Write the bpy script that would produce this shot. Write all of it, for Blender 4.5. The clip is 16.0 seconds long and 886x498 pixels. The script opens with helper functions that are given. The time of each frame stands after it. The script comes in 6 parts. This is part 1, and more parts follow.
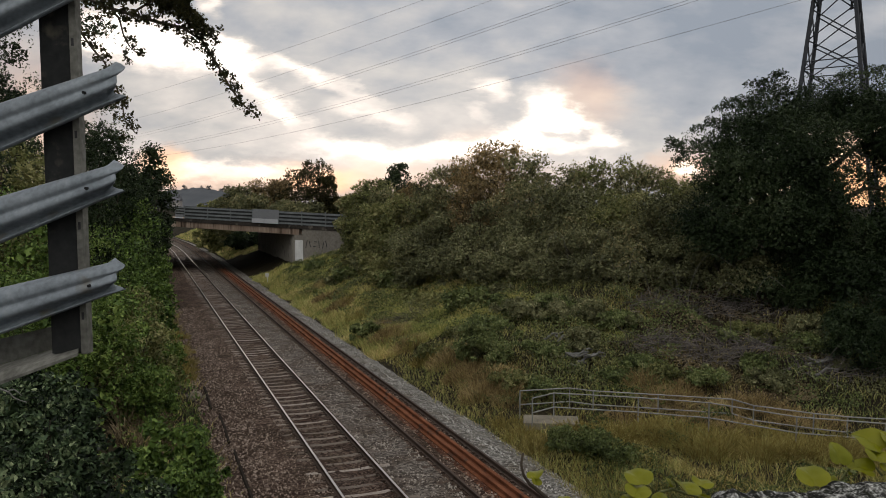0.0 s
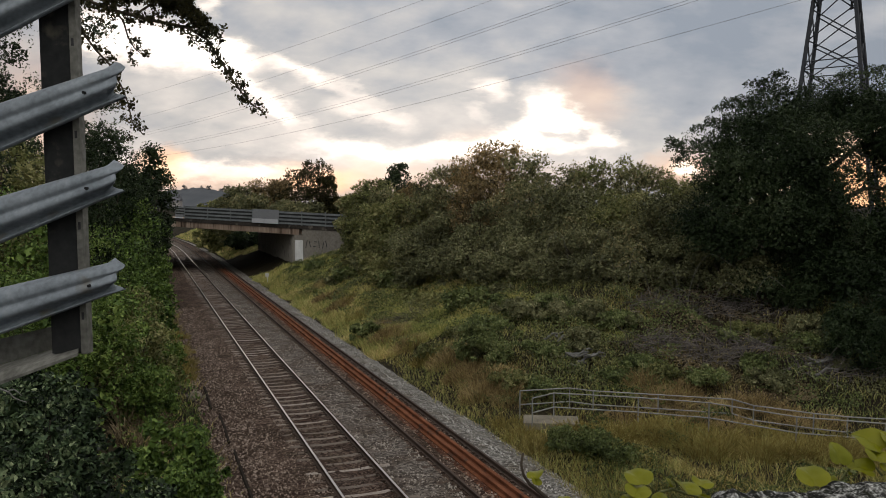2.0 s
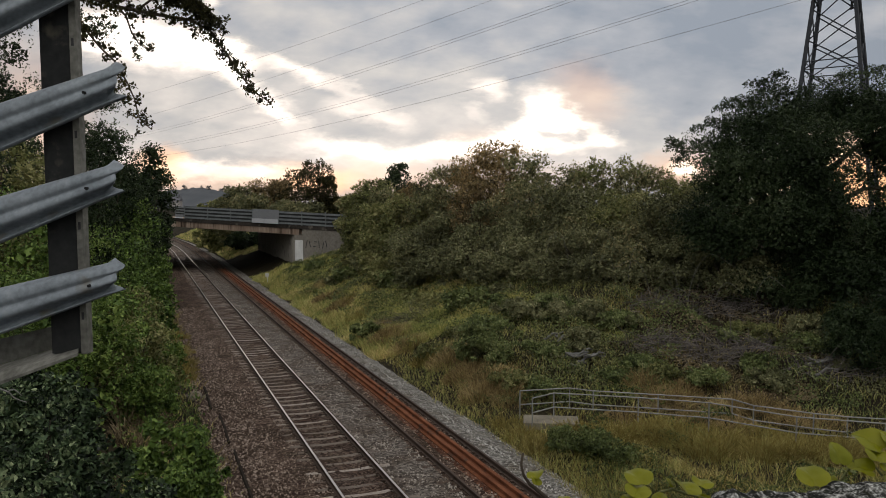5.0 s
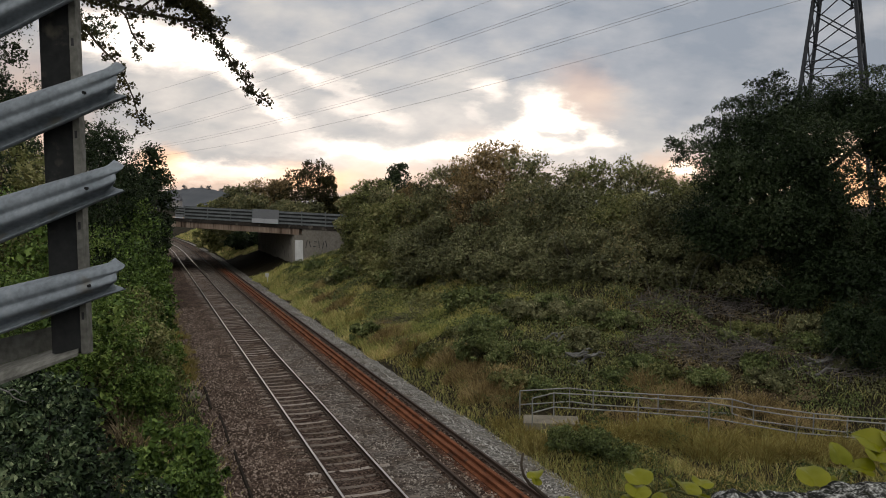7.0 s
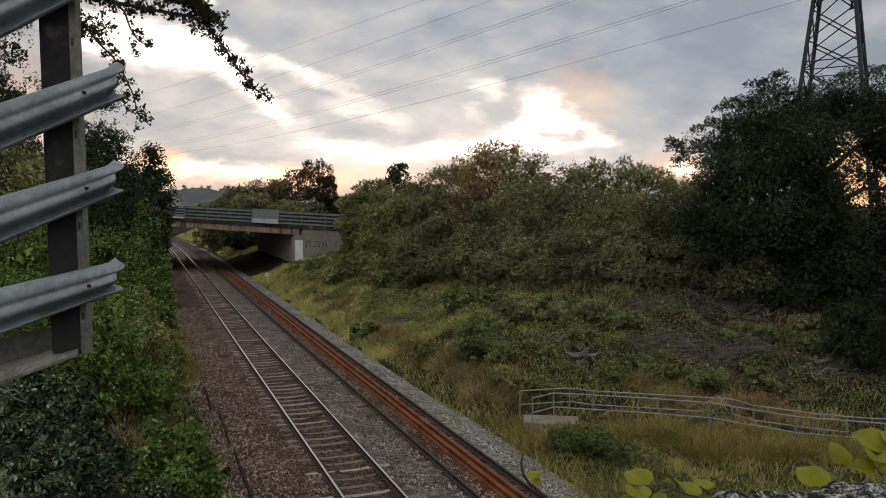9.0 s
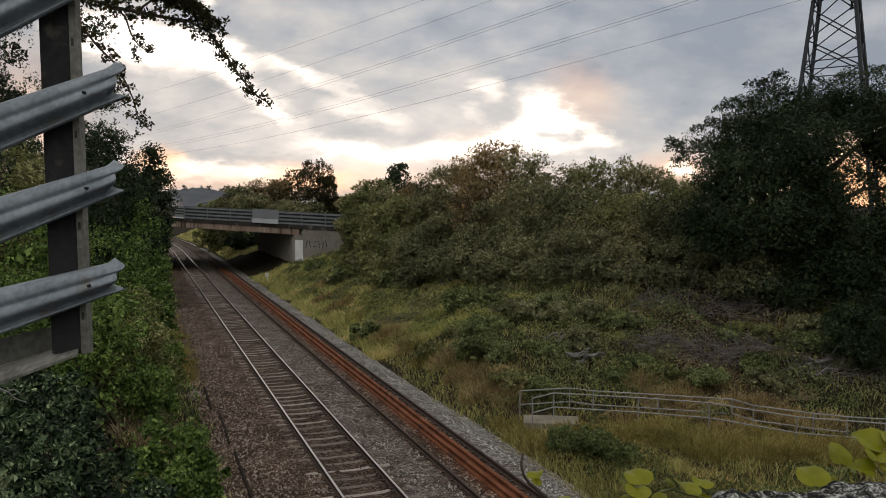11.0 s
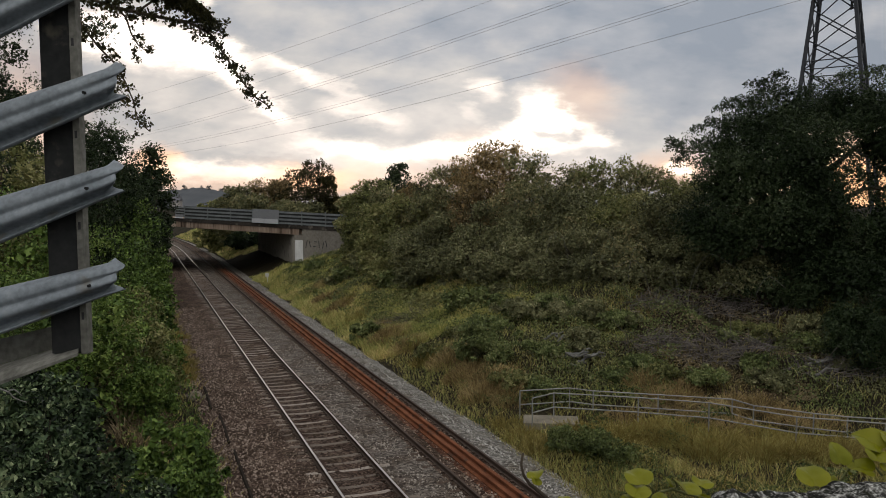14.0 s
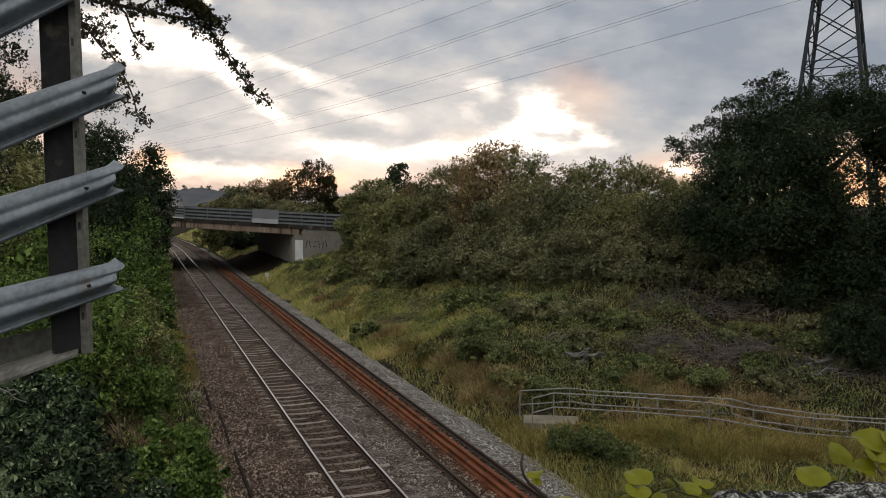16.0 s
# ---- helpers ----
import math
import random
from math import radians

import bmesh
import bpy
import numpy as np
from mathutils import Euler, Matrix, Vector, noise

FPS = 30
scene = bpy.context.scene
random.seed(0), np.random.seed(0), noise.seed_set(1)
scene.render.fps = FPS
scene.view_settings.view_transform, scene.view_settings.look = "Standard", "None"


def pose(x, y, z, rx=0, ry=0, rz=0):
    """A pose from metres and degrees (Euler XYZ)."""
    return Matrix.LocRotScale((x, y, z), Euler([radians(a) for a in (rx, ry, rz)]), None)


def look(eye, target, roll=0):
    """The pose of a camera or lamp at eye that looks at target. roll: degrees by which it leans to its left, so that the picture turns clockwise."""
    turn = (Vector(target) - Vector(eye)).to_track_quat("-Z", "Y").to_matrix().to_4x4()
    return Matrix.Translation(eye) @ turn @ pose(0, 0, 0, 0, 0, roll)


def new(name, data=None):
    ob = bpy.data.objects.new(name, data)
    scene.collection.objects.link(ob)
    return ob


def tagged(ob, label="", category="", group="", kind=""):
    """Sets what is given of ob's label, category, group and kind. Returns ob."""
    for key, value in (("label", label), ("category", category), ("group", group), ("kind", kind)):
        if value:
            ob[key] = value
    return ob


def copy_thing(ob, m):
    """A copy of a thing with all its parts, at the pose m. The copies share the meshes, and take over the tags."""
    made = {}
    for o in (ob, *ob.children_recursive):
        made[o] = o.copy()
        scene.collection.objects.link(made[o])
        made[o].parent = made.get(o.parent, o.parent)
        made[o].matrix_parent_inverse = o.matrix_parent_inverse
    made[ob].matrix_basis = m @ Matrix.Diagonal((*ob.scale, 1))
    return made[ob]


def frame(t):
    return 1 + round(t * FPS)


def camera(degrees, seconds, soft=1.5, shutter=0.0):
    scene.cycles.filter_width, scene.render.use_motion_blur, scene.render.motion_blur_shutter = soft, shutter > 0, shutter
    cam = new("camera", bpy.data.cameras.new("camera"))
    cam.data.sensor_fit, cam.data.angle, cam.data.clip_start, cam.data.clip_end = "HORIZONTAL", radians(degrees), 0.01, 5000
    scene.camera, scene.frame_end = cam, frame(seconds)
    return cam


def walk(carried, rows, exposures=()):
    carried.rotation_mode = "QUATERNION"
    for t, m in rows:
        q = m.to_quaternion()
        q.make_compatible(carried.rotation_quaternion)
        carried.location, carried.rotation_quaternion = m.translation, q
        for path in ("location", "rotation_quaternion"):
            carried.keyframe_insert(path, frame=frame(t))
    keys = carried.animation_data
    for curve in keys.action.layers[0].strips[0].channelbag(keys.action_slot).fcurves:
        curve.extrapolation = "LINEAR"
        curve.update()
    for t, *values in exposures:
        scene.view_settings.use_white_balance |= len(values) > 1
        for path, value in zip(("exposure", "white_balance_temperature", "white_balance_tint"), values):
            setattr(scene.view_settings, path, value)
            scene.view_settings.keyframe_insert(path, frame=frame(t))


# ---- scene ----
EYE_Z = 7.4
cam = camera(60.0, 16.0, soft=0.9)
HOLD = pose(0, 0, EYE_Z, 86.8, 0, 0)
walk(cam, [(0.0, HOLD), (16.0, HOLD)])

# ---- sky light and sun ----
SUN_AZ, SUN_EL = 8.4, 6.3          # degrees to the right of +Y, and above the horizon
world = bpy.data.worlds.new("evening_sky")
scene.world = world
world.use_nodes = True
wn, wl = world.node_tree.nodes, world.node_tree.links
wn.clear()
w_out = wn.new("ShaderNodeOutputWorld")
w_bg = wn.new("ShaderNodeBackground")
w_sky = wn.new("ShaderNodeTexSky")
w_sky.sky_type = "NISHITA"
w_sky.sun_disc = False
w_sky.sun_elevation = radians(SUN_EL)
w_sky.sun_rotation = radians(SUN_AZ)
w_tc = wn.new("ShaderNodeTexCoord")
w_noise = wn.new("ShaderNodeTexNoise")
w_noise.inputs["Scale"].default_value = 2.2
w_noise.inputs["Detail"].default_value = 4
w_ramp = wn.new("ShaderNodeValToRGB")
w_ramp.color_ramp.elements[0].position, w_ramp.color_ramp.elements[0].color = 0.3, (5.3, 5.3, 5.3, 1)
w_ramp.color_ramp.elements[1].position, w_ramp.color_ramp.elements[1].color = 0.7, (11.4, 11.0, 10.3, 1)
w_mix = wn.new("ShaderNodeMixRGB")
w_mix.inputs[0].default_value = 0.8
wl.new(w_tc.outputs["Generated"], w_noise.inputs["Vector"])
wl.new(w_noise.outputs["Fac"], w_ramp.inputs[0])
wl.new(w_sky.outputs[0], w_mix.inputs[1])
wl.new(w_ramp.outputs[0], w_mix.inputs[2])
# an overcast sky is brighter overhead than at the horizon
w_sep = wn.new("ShaderNodeSeparateXYZ")
w_up = wn.new("ShaderNodeMapRange")
w_up.inputs["To Min"].default_value, w_up.inputs["To Max"].default_value = 0.45, 1.55
w_dome = wn.new("ShaderNodeVectorMath")
w_dome.operation = "SCALE"
wl.new(w_tc.outputs["Generated"], w_sep.inputs[0])
wl.new(w_sep.outputs["Z"], w_up.inputs["Value"])
wl.new(w_mix.outputs[0], w_dome.inputs[0])
wl.new(w_up.outputs[0], w_dome.inputs["Scale"])
wl.new(w_dome.outputs[0], w_bg.inputs[0])
w_bg.inputs[1].default_value = 0.118
wl.new(w_bg.outputs[0], w_out.inputs[0])

sun_data = bpy.data.lights.new("sun", "SUN")
sun_data.energy, sun_data.angle, sun_data.color = 5.0, radians(0.5), (1.0, 0.94, 0.87)
sun = new("sun", sun_data)
SUN_DIR = Vector((math.sin(radians(SUN_AZ)) * math.cos(radians(SUN_EL)),
                  math.cos(radians(SUN_AZ)) * math.cos(radians(SUN_EL)), math.sin(radians(SUN_EL))))
sun.matrix_world = look(SUN_DIR * 60, (0, 0, 0))

rng = np.random.default_rng(7)

# ---- materials ----


def nodes_of(name):
    m = bpy.data.materials.new(name)
    m.use_nodes = True
    n, l = m.node_tree.nodes, m.node_tree.links
    return m, n, l, n["Principled BSDF"]


def ramp(n, stops):
    r = n.new("ShaderNodeValToRGB")
    e = r.color_ramp.elements
    while len(e) < len(stops):
        e.new(0.5)
    for k, (p, c) in enumerate(stops):
        e[k].position, e[k].color = p, (*c, 1)
    return r


def surface(name, stops, rough=0.8, metal=0.0, fine=30.0, coarse=1.5, bump=0.3, depth=0.01, stain=None, island=0.0, objvar=0.0):
    """Two scales of noise into a colour ramp, stains, bump, a little change from piece to piece."""
    m, n, l, b = nodes_of(name)
    tc = n.new("ShaderNodeTexCoord")
    a = n.new("ShaderNodeTexNoise")
    a.inputs["Scale"].default_value, a.inputs["Detail"].default_value = fine, 4
    c = n.new("ShaderNodeTexNoise")
    c.inputs["Scale"].default_value, c.inputs["Detail"].default_value = coarse, 3
    for t in (a, c):
        l.new(tc.outputs["Object"], t.inputs["Vector"])
    mix = n.new("ShaderNodeMath")
    mix.operation = "ADD"
    half = n.new("ShaderNodeMath")
    half.operation, half.inputs[1].default_value = "MULTIPLY", 0.5
    l.new(a.outputs["Fac"], mix.inputs[0])
    l.new(c.outputs["Fac"], mix.inputs[1])
    l.new(mix.outputs[0], half.inputs[0])
    fac = half.outputs[0]
    for amount, node, out in ((island, "ShaderNodeNewGeometry", "Random Per Island"), (objvar, "ShaderNodeObjectInfo", "Random")):
        if amount:
            g = n.new(node)
            k = n.new("ShaderNodeMath")
            k.operation = "MULTIPLY_ADD"
            k.inputs[1].default_value = amount
            off = n.new("ShaderNodeMath")
            off.operation, off.inputs[1].default_value = "SUBTRACT", amount * 0.5
            l.new(g.outputs[out], k.inputs[0])
            l.new(fac, k.inputs[2])
            l.new(k.outputs[0], off.inputs[0])
            fac = off.outputs[0]
    r = ramp(n, stops)
    l.new(fac, r.inputs[0])
    col = r.outputs[0]
    if stain:
        s = n.new("ShaderNodeTexNoise")
        s.inputs["Scale"].default_value, s.inputs["Detail"].default_value = stain[1], 6
        l.new(tc.outputs["Object"], s.inputs["Vector"])
        sr = ramp(n, [(stain[2], (0, 0, 0)), (stain[2] + 0.12, (1, 1, 1))])
        l.new(s.outputs["Fac"], sr.inputs[0])
        mx = n.new("ShaderNodeMixRGB")
        l.new(sr.outputs[0], mx.inputs[0])
        l.new(col, mx.inputs[1])
        mx.inputs[2].default_value = (*stain[0], 1)
        col = mx.outputs[0]
    l.new(col, b.inputs["Base Color"])
    b.inputs["Roughness"].default_value, b.inputs["Metallic"].default_value = rough, metal
    b.inputs["Specular IOR Level"].default_value = 0.1 if rough >= 0.8 else 0.4
    if bump:
        bp = n.new("ShaderNodeBump")
        bp.inputs["Strength"].default_value, bp.inputs["Distance"].default_value = bump, depth
        l.new(a.outputs["Fac"], bp.inputs["Height"])
        l.new(bp.outputs[0], b.inputs["Normal"])
    return m


def leaf_mat(name, stops, patch=0.35, thin=0.14, rough=0.5, gloss=0.16):
    """Foliage: colour from leaf to leaf and in patches, some light let through."""
    m, n, l, b = nodes_of(name)
    g = n.new("ShaderNodeNewGeometry")
    tc = n.new("ShaderNodeTexCoord")
    c = n.new("ShaderNodeTexNoise")
    c.inputs["Scale"].default_value, c.inputs["Detail"].default_value = patch, 3
    oi = n.new("ShaderNodeObjectInfo")
    l.new(g.outputs["Position"], c.inputs["Vector"])
    mr = n.new("ShaderNodeMapRange")
    mr.inputs["From Min"].default_value, mr.inputs["From Max"].default_value = 0.32, 0.68
    mr.inputs["To Min"].default_value, mr.inputs["To Max"].default_value = -0.08, 0.36
    l.new(c.outputs["Fac"], mr.inputs["Value"])
    k = n.new("ShaderNodeMath")
    k.operation, k.inputs[1].default_value = "MULTIPLY_ADD", 0.62
    l.new(g.outputs["Random Per Island"], k.inputs[0])
    l.new(mr.outputs[0], k.inputs[2])
    k3 = n.new("ShaderNodeMath")
    k3.operation, k3.inputs[1].default_value = "MULTIPLY_ADD", 0.14
    l.new(oi.outputs["Random"], k3.inputs[0])
    l.new(k.outputs[0], k3.inputs[2])
    r = ramp(n, stops)
    l.new(k3.outputs[0], r.inputs[0])
    l.new(r.outputs[0], b.inputs["Base Color"])
    b.inputs["Roughness"].default_value = rough
    b.inputs["Specular IOR Level"].default_value = gloss
    t = n.new("ShaderNodeBsdfTranslucent")
    l.new(r.outputs[0], t.inputs["Color"])
    mx = n.new("ShaderNodeMixShader")
    mx.inputs[0].default_value = thin
    l.new(b.outputs[0], mx.inputs[1])
    l.new(t.outputs[0], mx.inputs[2])
    l.new(mx.outputs[0], n["Material Output"].inputs["Surface"])
    return m


def ballast_mat(name, stops, size, stain):
    """Loose stones: cells of colour with a raised relief."""
    m, n, l, b = nodes_of(name)
    g = n.new("ShaderNodeNewGeometry")
    v = n.new("ShaderNodeTexVoronoi")
    v.inputs["Scale"].default_value = 1.0 / size
    l.new(g.outputs["Position"], v.inputs["Vector"])
    c = n.new("ShaderNodeTexNoise")
    c.inputs["Scale"].default_value, c.inputs["Detail"].default_value = 0.9, 4
    l.new(g.outputs["Position"], c.inputs["Vector"])
    sep = n.new("ShaderNodeSeparateColor")
    l.new(v.outputs["Color"], sep.inputs[0])
    r = ramp(n, stops)
    l.new(sep.outputs[0], r.inputs[0])
    sr = ramp(n, [(0.42, (0, 0, 0)), (0.66, (1, 1, 1))])
    l.new(c.outputs["Fac"], sr.inputs[0])
    mx = n.new("ShaderNodeMixRGB")
    mx.blend_type = "MULTIPLY"
    l.new(sr.outputs[0], mx.inputs[0])
    l.new(r.outputs[0], mx.inputs[1])
    mx.inputs[2].default_value = (*stain, 1)
    l.new(mx.outputs[0], b.inputs["Base Color"])
    b.inputs["Roughness"].default_value = 0.9
    b.inputs["Specular IOR Level"].default_value = 0.1
    bp = n.new("ShaderNodeBump")
    bp.invert = True
    bp.inputs["Strength"].default_value, bp.inputs["Distance"].default_value = 1.0, 0.05
    l.new(v.outputs["Distance"], bp.inputs["Height"])
    l.new(bp.outputs[0], b.inputs["Normal"])
    return m


M_SOIL = surface("bank_soil", [(0.3, (0.009, 0.007, 0.005)), (0.5, (0.021, 0.017, 0.009)), (0.7, (0.039, 0.031, 0.016))], 0.95, 0, 9, 0.35, 0.6, 0.06)
# brown and grey-brown beds are darkened below their stones to paint shaded gaps
M_BALLAST = ballast_mat("brown_ballast", [(0.0, (0.024, 0.013, 0.010)), (0.5, (0.074, 0.048, 0.036)), (1.0, (0.177, 0.131, 0.104))], 0.065, (0.500, 0.500, 0.438))
M_BALLAST_DARK = ballast_mat("dark_ballast", [(0.0, (0.019, 0.012, 0.009)), (0.5, (0.060, 0.041, 0.032)), (1.0, (0.145, 0.106, 0.085))], 0.065, (0.55, 0.45, 0.4))
M_BALLAST_RUST = ballast_mat("rust_stained_ballast", [(0.0, (0.045, 0.018, 0.011)), (0.5, (0.115, 0.05, 0.03)), (1.0, (0.22, 0.115, 0.075))], 0.065, (0.55, 0.5, 0.45))
M_BALLAST_MID = ballast_mat("grey_brown_ballast", [(0.0, (0.037, 0.030, 0.026)), (0.5, (0.104, 0.089, 0.077)), (1.0, (0.221, 0.195, 0.171))], 0.07, (0.6, 0.52, 0.46))
M_BALLAST_NEW = ballast_mat("grey_ballast", [(0.0, (0.064, 0.060, 0.054)), (0.5, (0.162, 0.153, 0.140)), (1.0, (0.323, 0.310, 0.289))], 0.075, (0.66, 0.62, 0.56))
M_STONE = surface("ballast_stone", [(0.3, (0.045, 0.030, 0.022)), (0.5, (0.129, 0.094, 0.075)), (0.75, (0.310, 0.248, 0.207))], 0.9, 0, 8, 0.8, 0, 0, island=0.75)
M_STONE_DARK = surface("oily_stone", [(0.3, (0.018, 0.012, 0.009)), (0.5, (0.06, 0.042, 0.033)), (0.8, (0.17, 0.13, 0.105))], 0.9, 0, 8, 0.8, 0, 0, island=0.7)
M_STONE_MID = surface("grey_brown_stone", [(0.3, (0.057, 0.046, 0.039)), (0.5, (0.156, 0.135, 0.116)), (0.75, (0.340, 0.305, 0.270))], 0.9, 0, 8, 0.8, 0, 0, island=0.95)
M_STONE_NEW = surface("fresh_stone", [(0.3, (0.08, 0.074, 0.067)), (0.5, (0.2, 0.19, 0.175)), (0.75, (0.42, 0.405, 0.38))], 0.9, 0, 8, 0.8, 0, 0, island=0.95)
M_SLEEPER = surface("weathered_concrete", [(0.3, (0.102, 0.083, 0.070)), (0.55, (0.203, 0.170, 0.144)), (0.75, (0.343, 0.301, 0.272))], 0.9, 0, 25, 2.5, 0.3, 0.01, objvar=0.35)
M_SLEEPER_OLD = surface("rust_stained_sleeper", [(0.3, (0.040, 0.028, 0.022)), (0.55, (0.080, 0.056, 0.044)), (0.75, (0.136, 0.104, 0.080))], 0.9, 0, 25, 2.5, 0.3, 0.01, objvar=0.3)
M_RAIL = surface("rail_side_rust", [(0.3, (0.028, 0.019, 0.015)), (0.7, (0.07, 0.043, 0.03))], 0.75, 0.1, 40, 3, 0.2, 0.003)
M_OLD_RAIL = surface("black_rail", [(0.3, (0.015, 0.012, 0.01)), (0.7, (0.035, 0.026, 0.02))], 0.9, 0, 30, 3, 0.2, 0.003)
M_RAIL_TOP = surface("polished_rail_head", [(0.3, (0.5, 0.46, 0.43)), (0.7, (0.66, 0.62, 0.58))], 0.3, 1.0, 60, 2, 0.05, 0.001)
M_RUST = surface("orange_rust", [(0.3, (0.067, 0.025, 0.014)), (0.5, (0.151, 0.055, 0.027)), (0.72, (0.246, 0.100, 0.052))], 0.85, 0.0, 30, 1.2, 0.3, 0.004, stain=((0.06, 0.036, 0.026), 1.7, 0.56))
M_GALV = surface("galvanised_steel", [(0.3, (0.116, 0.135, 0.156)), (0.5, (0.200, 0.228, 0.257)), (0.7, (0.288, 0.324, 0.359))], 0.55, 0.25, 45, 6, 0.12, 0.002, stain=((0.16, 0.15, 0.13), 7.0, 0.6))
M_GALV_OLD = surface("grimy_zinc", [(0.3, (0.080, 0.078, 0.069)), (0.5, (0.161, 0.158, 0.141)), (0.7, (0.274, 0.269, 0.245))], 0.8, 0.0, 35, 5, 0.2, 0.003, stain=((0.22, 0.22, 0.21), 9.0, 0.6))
# stained zinc, with the shade inside the post's channel put into the colour
M_GALV_SHADE = surface("shaded_zinc", [(0.3, (0.018, 0.019, 0.020)), (0.7, (0.038, 0.039, 0.039))], 0.85, 0.0, 35, 4, 0.15, 0.002, stain=((0.11, 0.1, 0.08), 8.0, 0.62))
M_FENCE = surface("grey_handrail", [(0.3, (0.184, 0.184, 0.176)), (0.7, (0.313, 0.313, 0.304))], 0.6, 0.3, 30, 2, 0.1, 0.002)
M_PYLON = surface("pylon_steel", [(0.3, (0.022, 0.025, 0.032)), (0.7, (0.045, 0.049, 0.058))], 0.7, 0.2, 10, 0.6, 0, 0)
M_WIRE = surface("cable", [(0.3, (0.12, 0.12, 0.13)), (0.7, (0.18, 0.18, 0.19))], 0.6, 0.3, 5, 0.5, 0, 0)
M_CONC = surface("bridge_concrete", [(0.3, (0.129, 0.088, 0.065)), (0.5, (0.243, 0.179, 0.137)), (0.7, (0.386, 0.315, 0.257))], 0.9, 0, 6, 0.5, 0.25, 0.02, stain=((0.039, 0.026, 0.020), 1.1, 0.53))
for nd in M_CONC.node_tree.nodes:           # rain streaks run down the faces
    if nd.type == "TEX_NOISE":
        sq = M_CONC.node_tree.nodes.new("ShaderNodeMapping")
        sq.inputs["Scale"].default_value = (1.6, 1.6, 0.12)
        for lk in list(M_CONC.node_tree.links):
            if lk.to_node == nd and lk.to_socket.name == "Vector":
                src = lk.from_socket
        M_CONC.node_tree.links.new(src, sq.inputs["Vector"])
        M_CONC.node_tree.links.new(sq.outputs[0], nd.inputs["Vector"])
M_STRING = surface("dark_coping", [(0.3, (0.018, 0.015, 0.013)), (0.7, (0.055, 0.048, 0.042))], 0.9, 0, 6, 0.7, 0.2, 0.02, stain=((0.13, 0.115, 0.1), 1.6, 0.58))
M_INFILL = surface("dark_backing_sheet", [(0.3, (0.028, 0.03, 0.031)), (0.7, (0.052, 0.055, 0.056))], 0.85, 0, 8, 0.9, 0.1, 0.01)
M_ABUT = surface("abutment_concrete", [(0.3, (0.14, 0.125, 0.11)), (0.7, (0.28, 0.26, 0.23))], 0.9, 0, 5, 0.4, 0.2, 0.02, stain=((0.1, 0.09, 0.08), 0.8, 0.58))
M_WHITE = surface("white_paint", [(0.3, (0.55, 0.55, 0.55)), (0.7, (0.8, 0.8, 0.8))], 0.7, 0, 8, 1, 0.1, 0.005)
M_PAINT = surface("black_paint_and_slots", [(0.3, (0.02, 0.02, 0.022)), (0.7, (0.05, 0.05, 0.055))], 0.7, 0, 20, 2, 0, 0)
M_PARAPET = surface("grey_parapet_rail", [(0.3, (0.09, 0.1, 0.105)), (0.7, (0.16, 0.17, 0.175))], 0.8, 0.0, 10, 1, 0.1, 0.005)
M_PANEL = surface("pale_sheet", [(0.3, (0.210, 0.217, 0.231)), (0.7, (0.294, 0.301, 0.315))], 0.6, 0.2, 6, 1, 0.05, 0.003)
M_PARAPET_SHEET = surface("grey_sheet", [(0.3, (0.15, 0.158, 0.172)), (0.7, (0.215, 0.222, 0.236))], 0.6, 0.2, 6, 1, 0.05, 0.003)
M_SLAB = surface("culvert_concrete", [(0.3, (0.112, 0.098, 0.077)), (0.7, (0.266, 0.238, 0.189))], 0.9, 0, 12, 1.5, 0.3, 0.01)
M_MOSSWALL = surface("lichened_stone", [(0.38, (0.008, 0.008, 0.008)), (0.47, (0.035, 0.035, 0.033)), (0.54, (0.22, 0.22, 0.21)), (0.62, (0.55, 0.55, 0.53))], 0.95, 0, 300, 70, 1.0, 0.006, stain=((0.016, 0.018, 0.01), 130.0, 0.52))
M_DECK = surface("deck_concrete", [(0.3, (0.15, 0.14, 0.13)), (0.7, (0.26, 0.25, 0.23))], 0.9, 0, 12, 1.5, 0.3, 0.01)
M_BARK = surface("bark", [(0.3, (0.03, 0.024, 0.018)), (0.7, (0.09, 0.072, 0.055))], 0.95, 0, 22, 3, 0.6, 0.02)
M_DEADWOOD = surface("bleached_wood", [(0.3, (0.09, 0.088, 0.085)), (0.7, (0.24, 0.235, 0.22))], 0.95, 0, 20, 3, 0.4, 0.01, island=0.3)
M_TWIG = surface("dry_twig", [(0.3, (0.076, 0.068, 0.064)), (0.7, (0.208, 0.184, 0.172))], 0.95, 0, 20, 3, 0, 0, island=0.5)
# distance haze is mixed into this blue-grey; no haze is rendered
M_HILL = surface("hazed_hill_woods", [(0.3, (0.07, 0.078, 0.088)), (0.7, (0.115, 0.12, 0.13))], 1.0, 0, 0.05, 0.01, 0, 0)
M_ROOF = surface("slate_roof", [(0.3, (0.1, 0.1, 0.115)), (0.7, (0.16, 0.16, 0.175))], 0.9, 0, 1, 0.2, 0, 0)
M_HOUSE = surface("render_wall", [(0.3, (0.3, 0.28, 0.27)), (0.7, (0.4, 0.38, 0.36))], 0.9, 0, 1, 0.2, 0, 0)

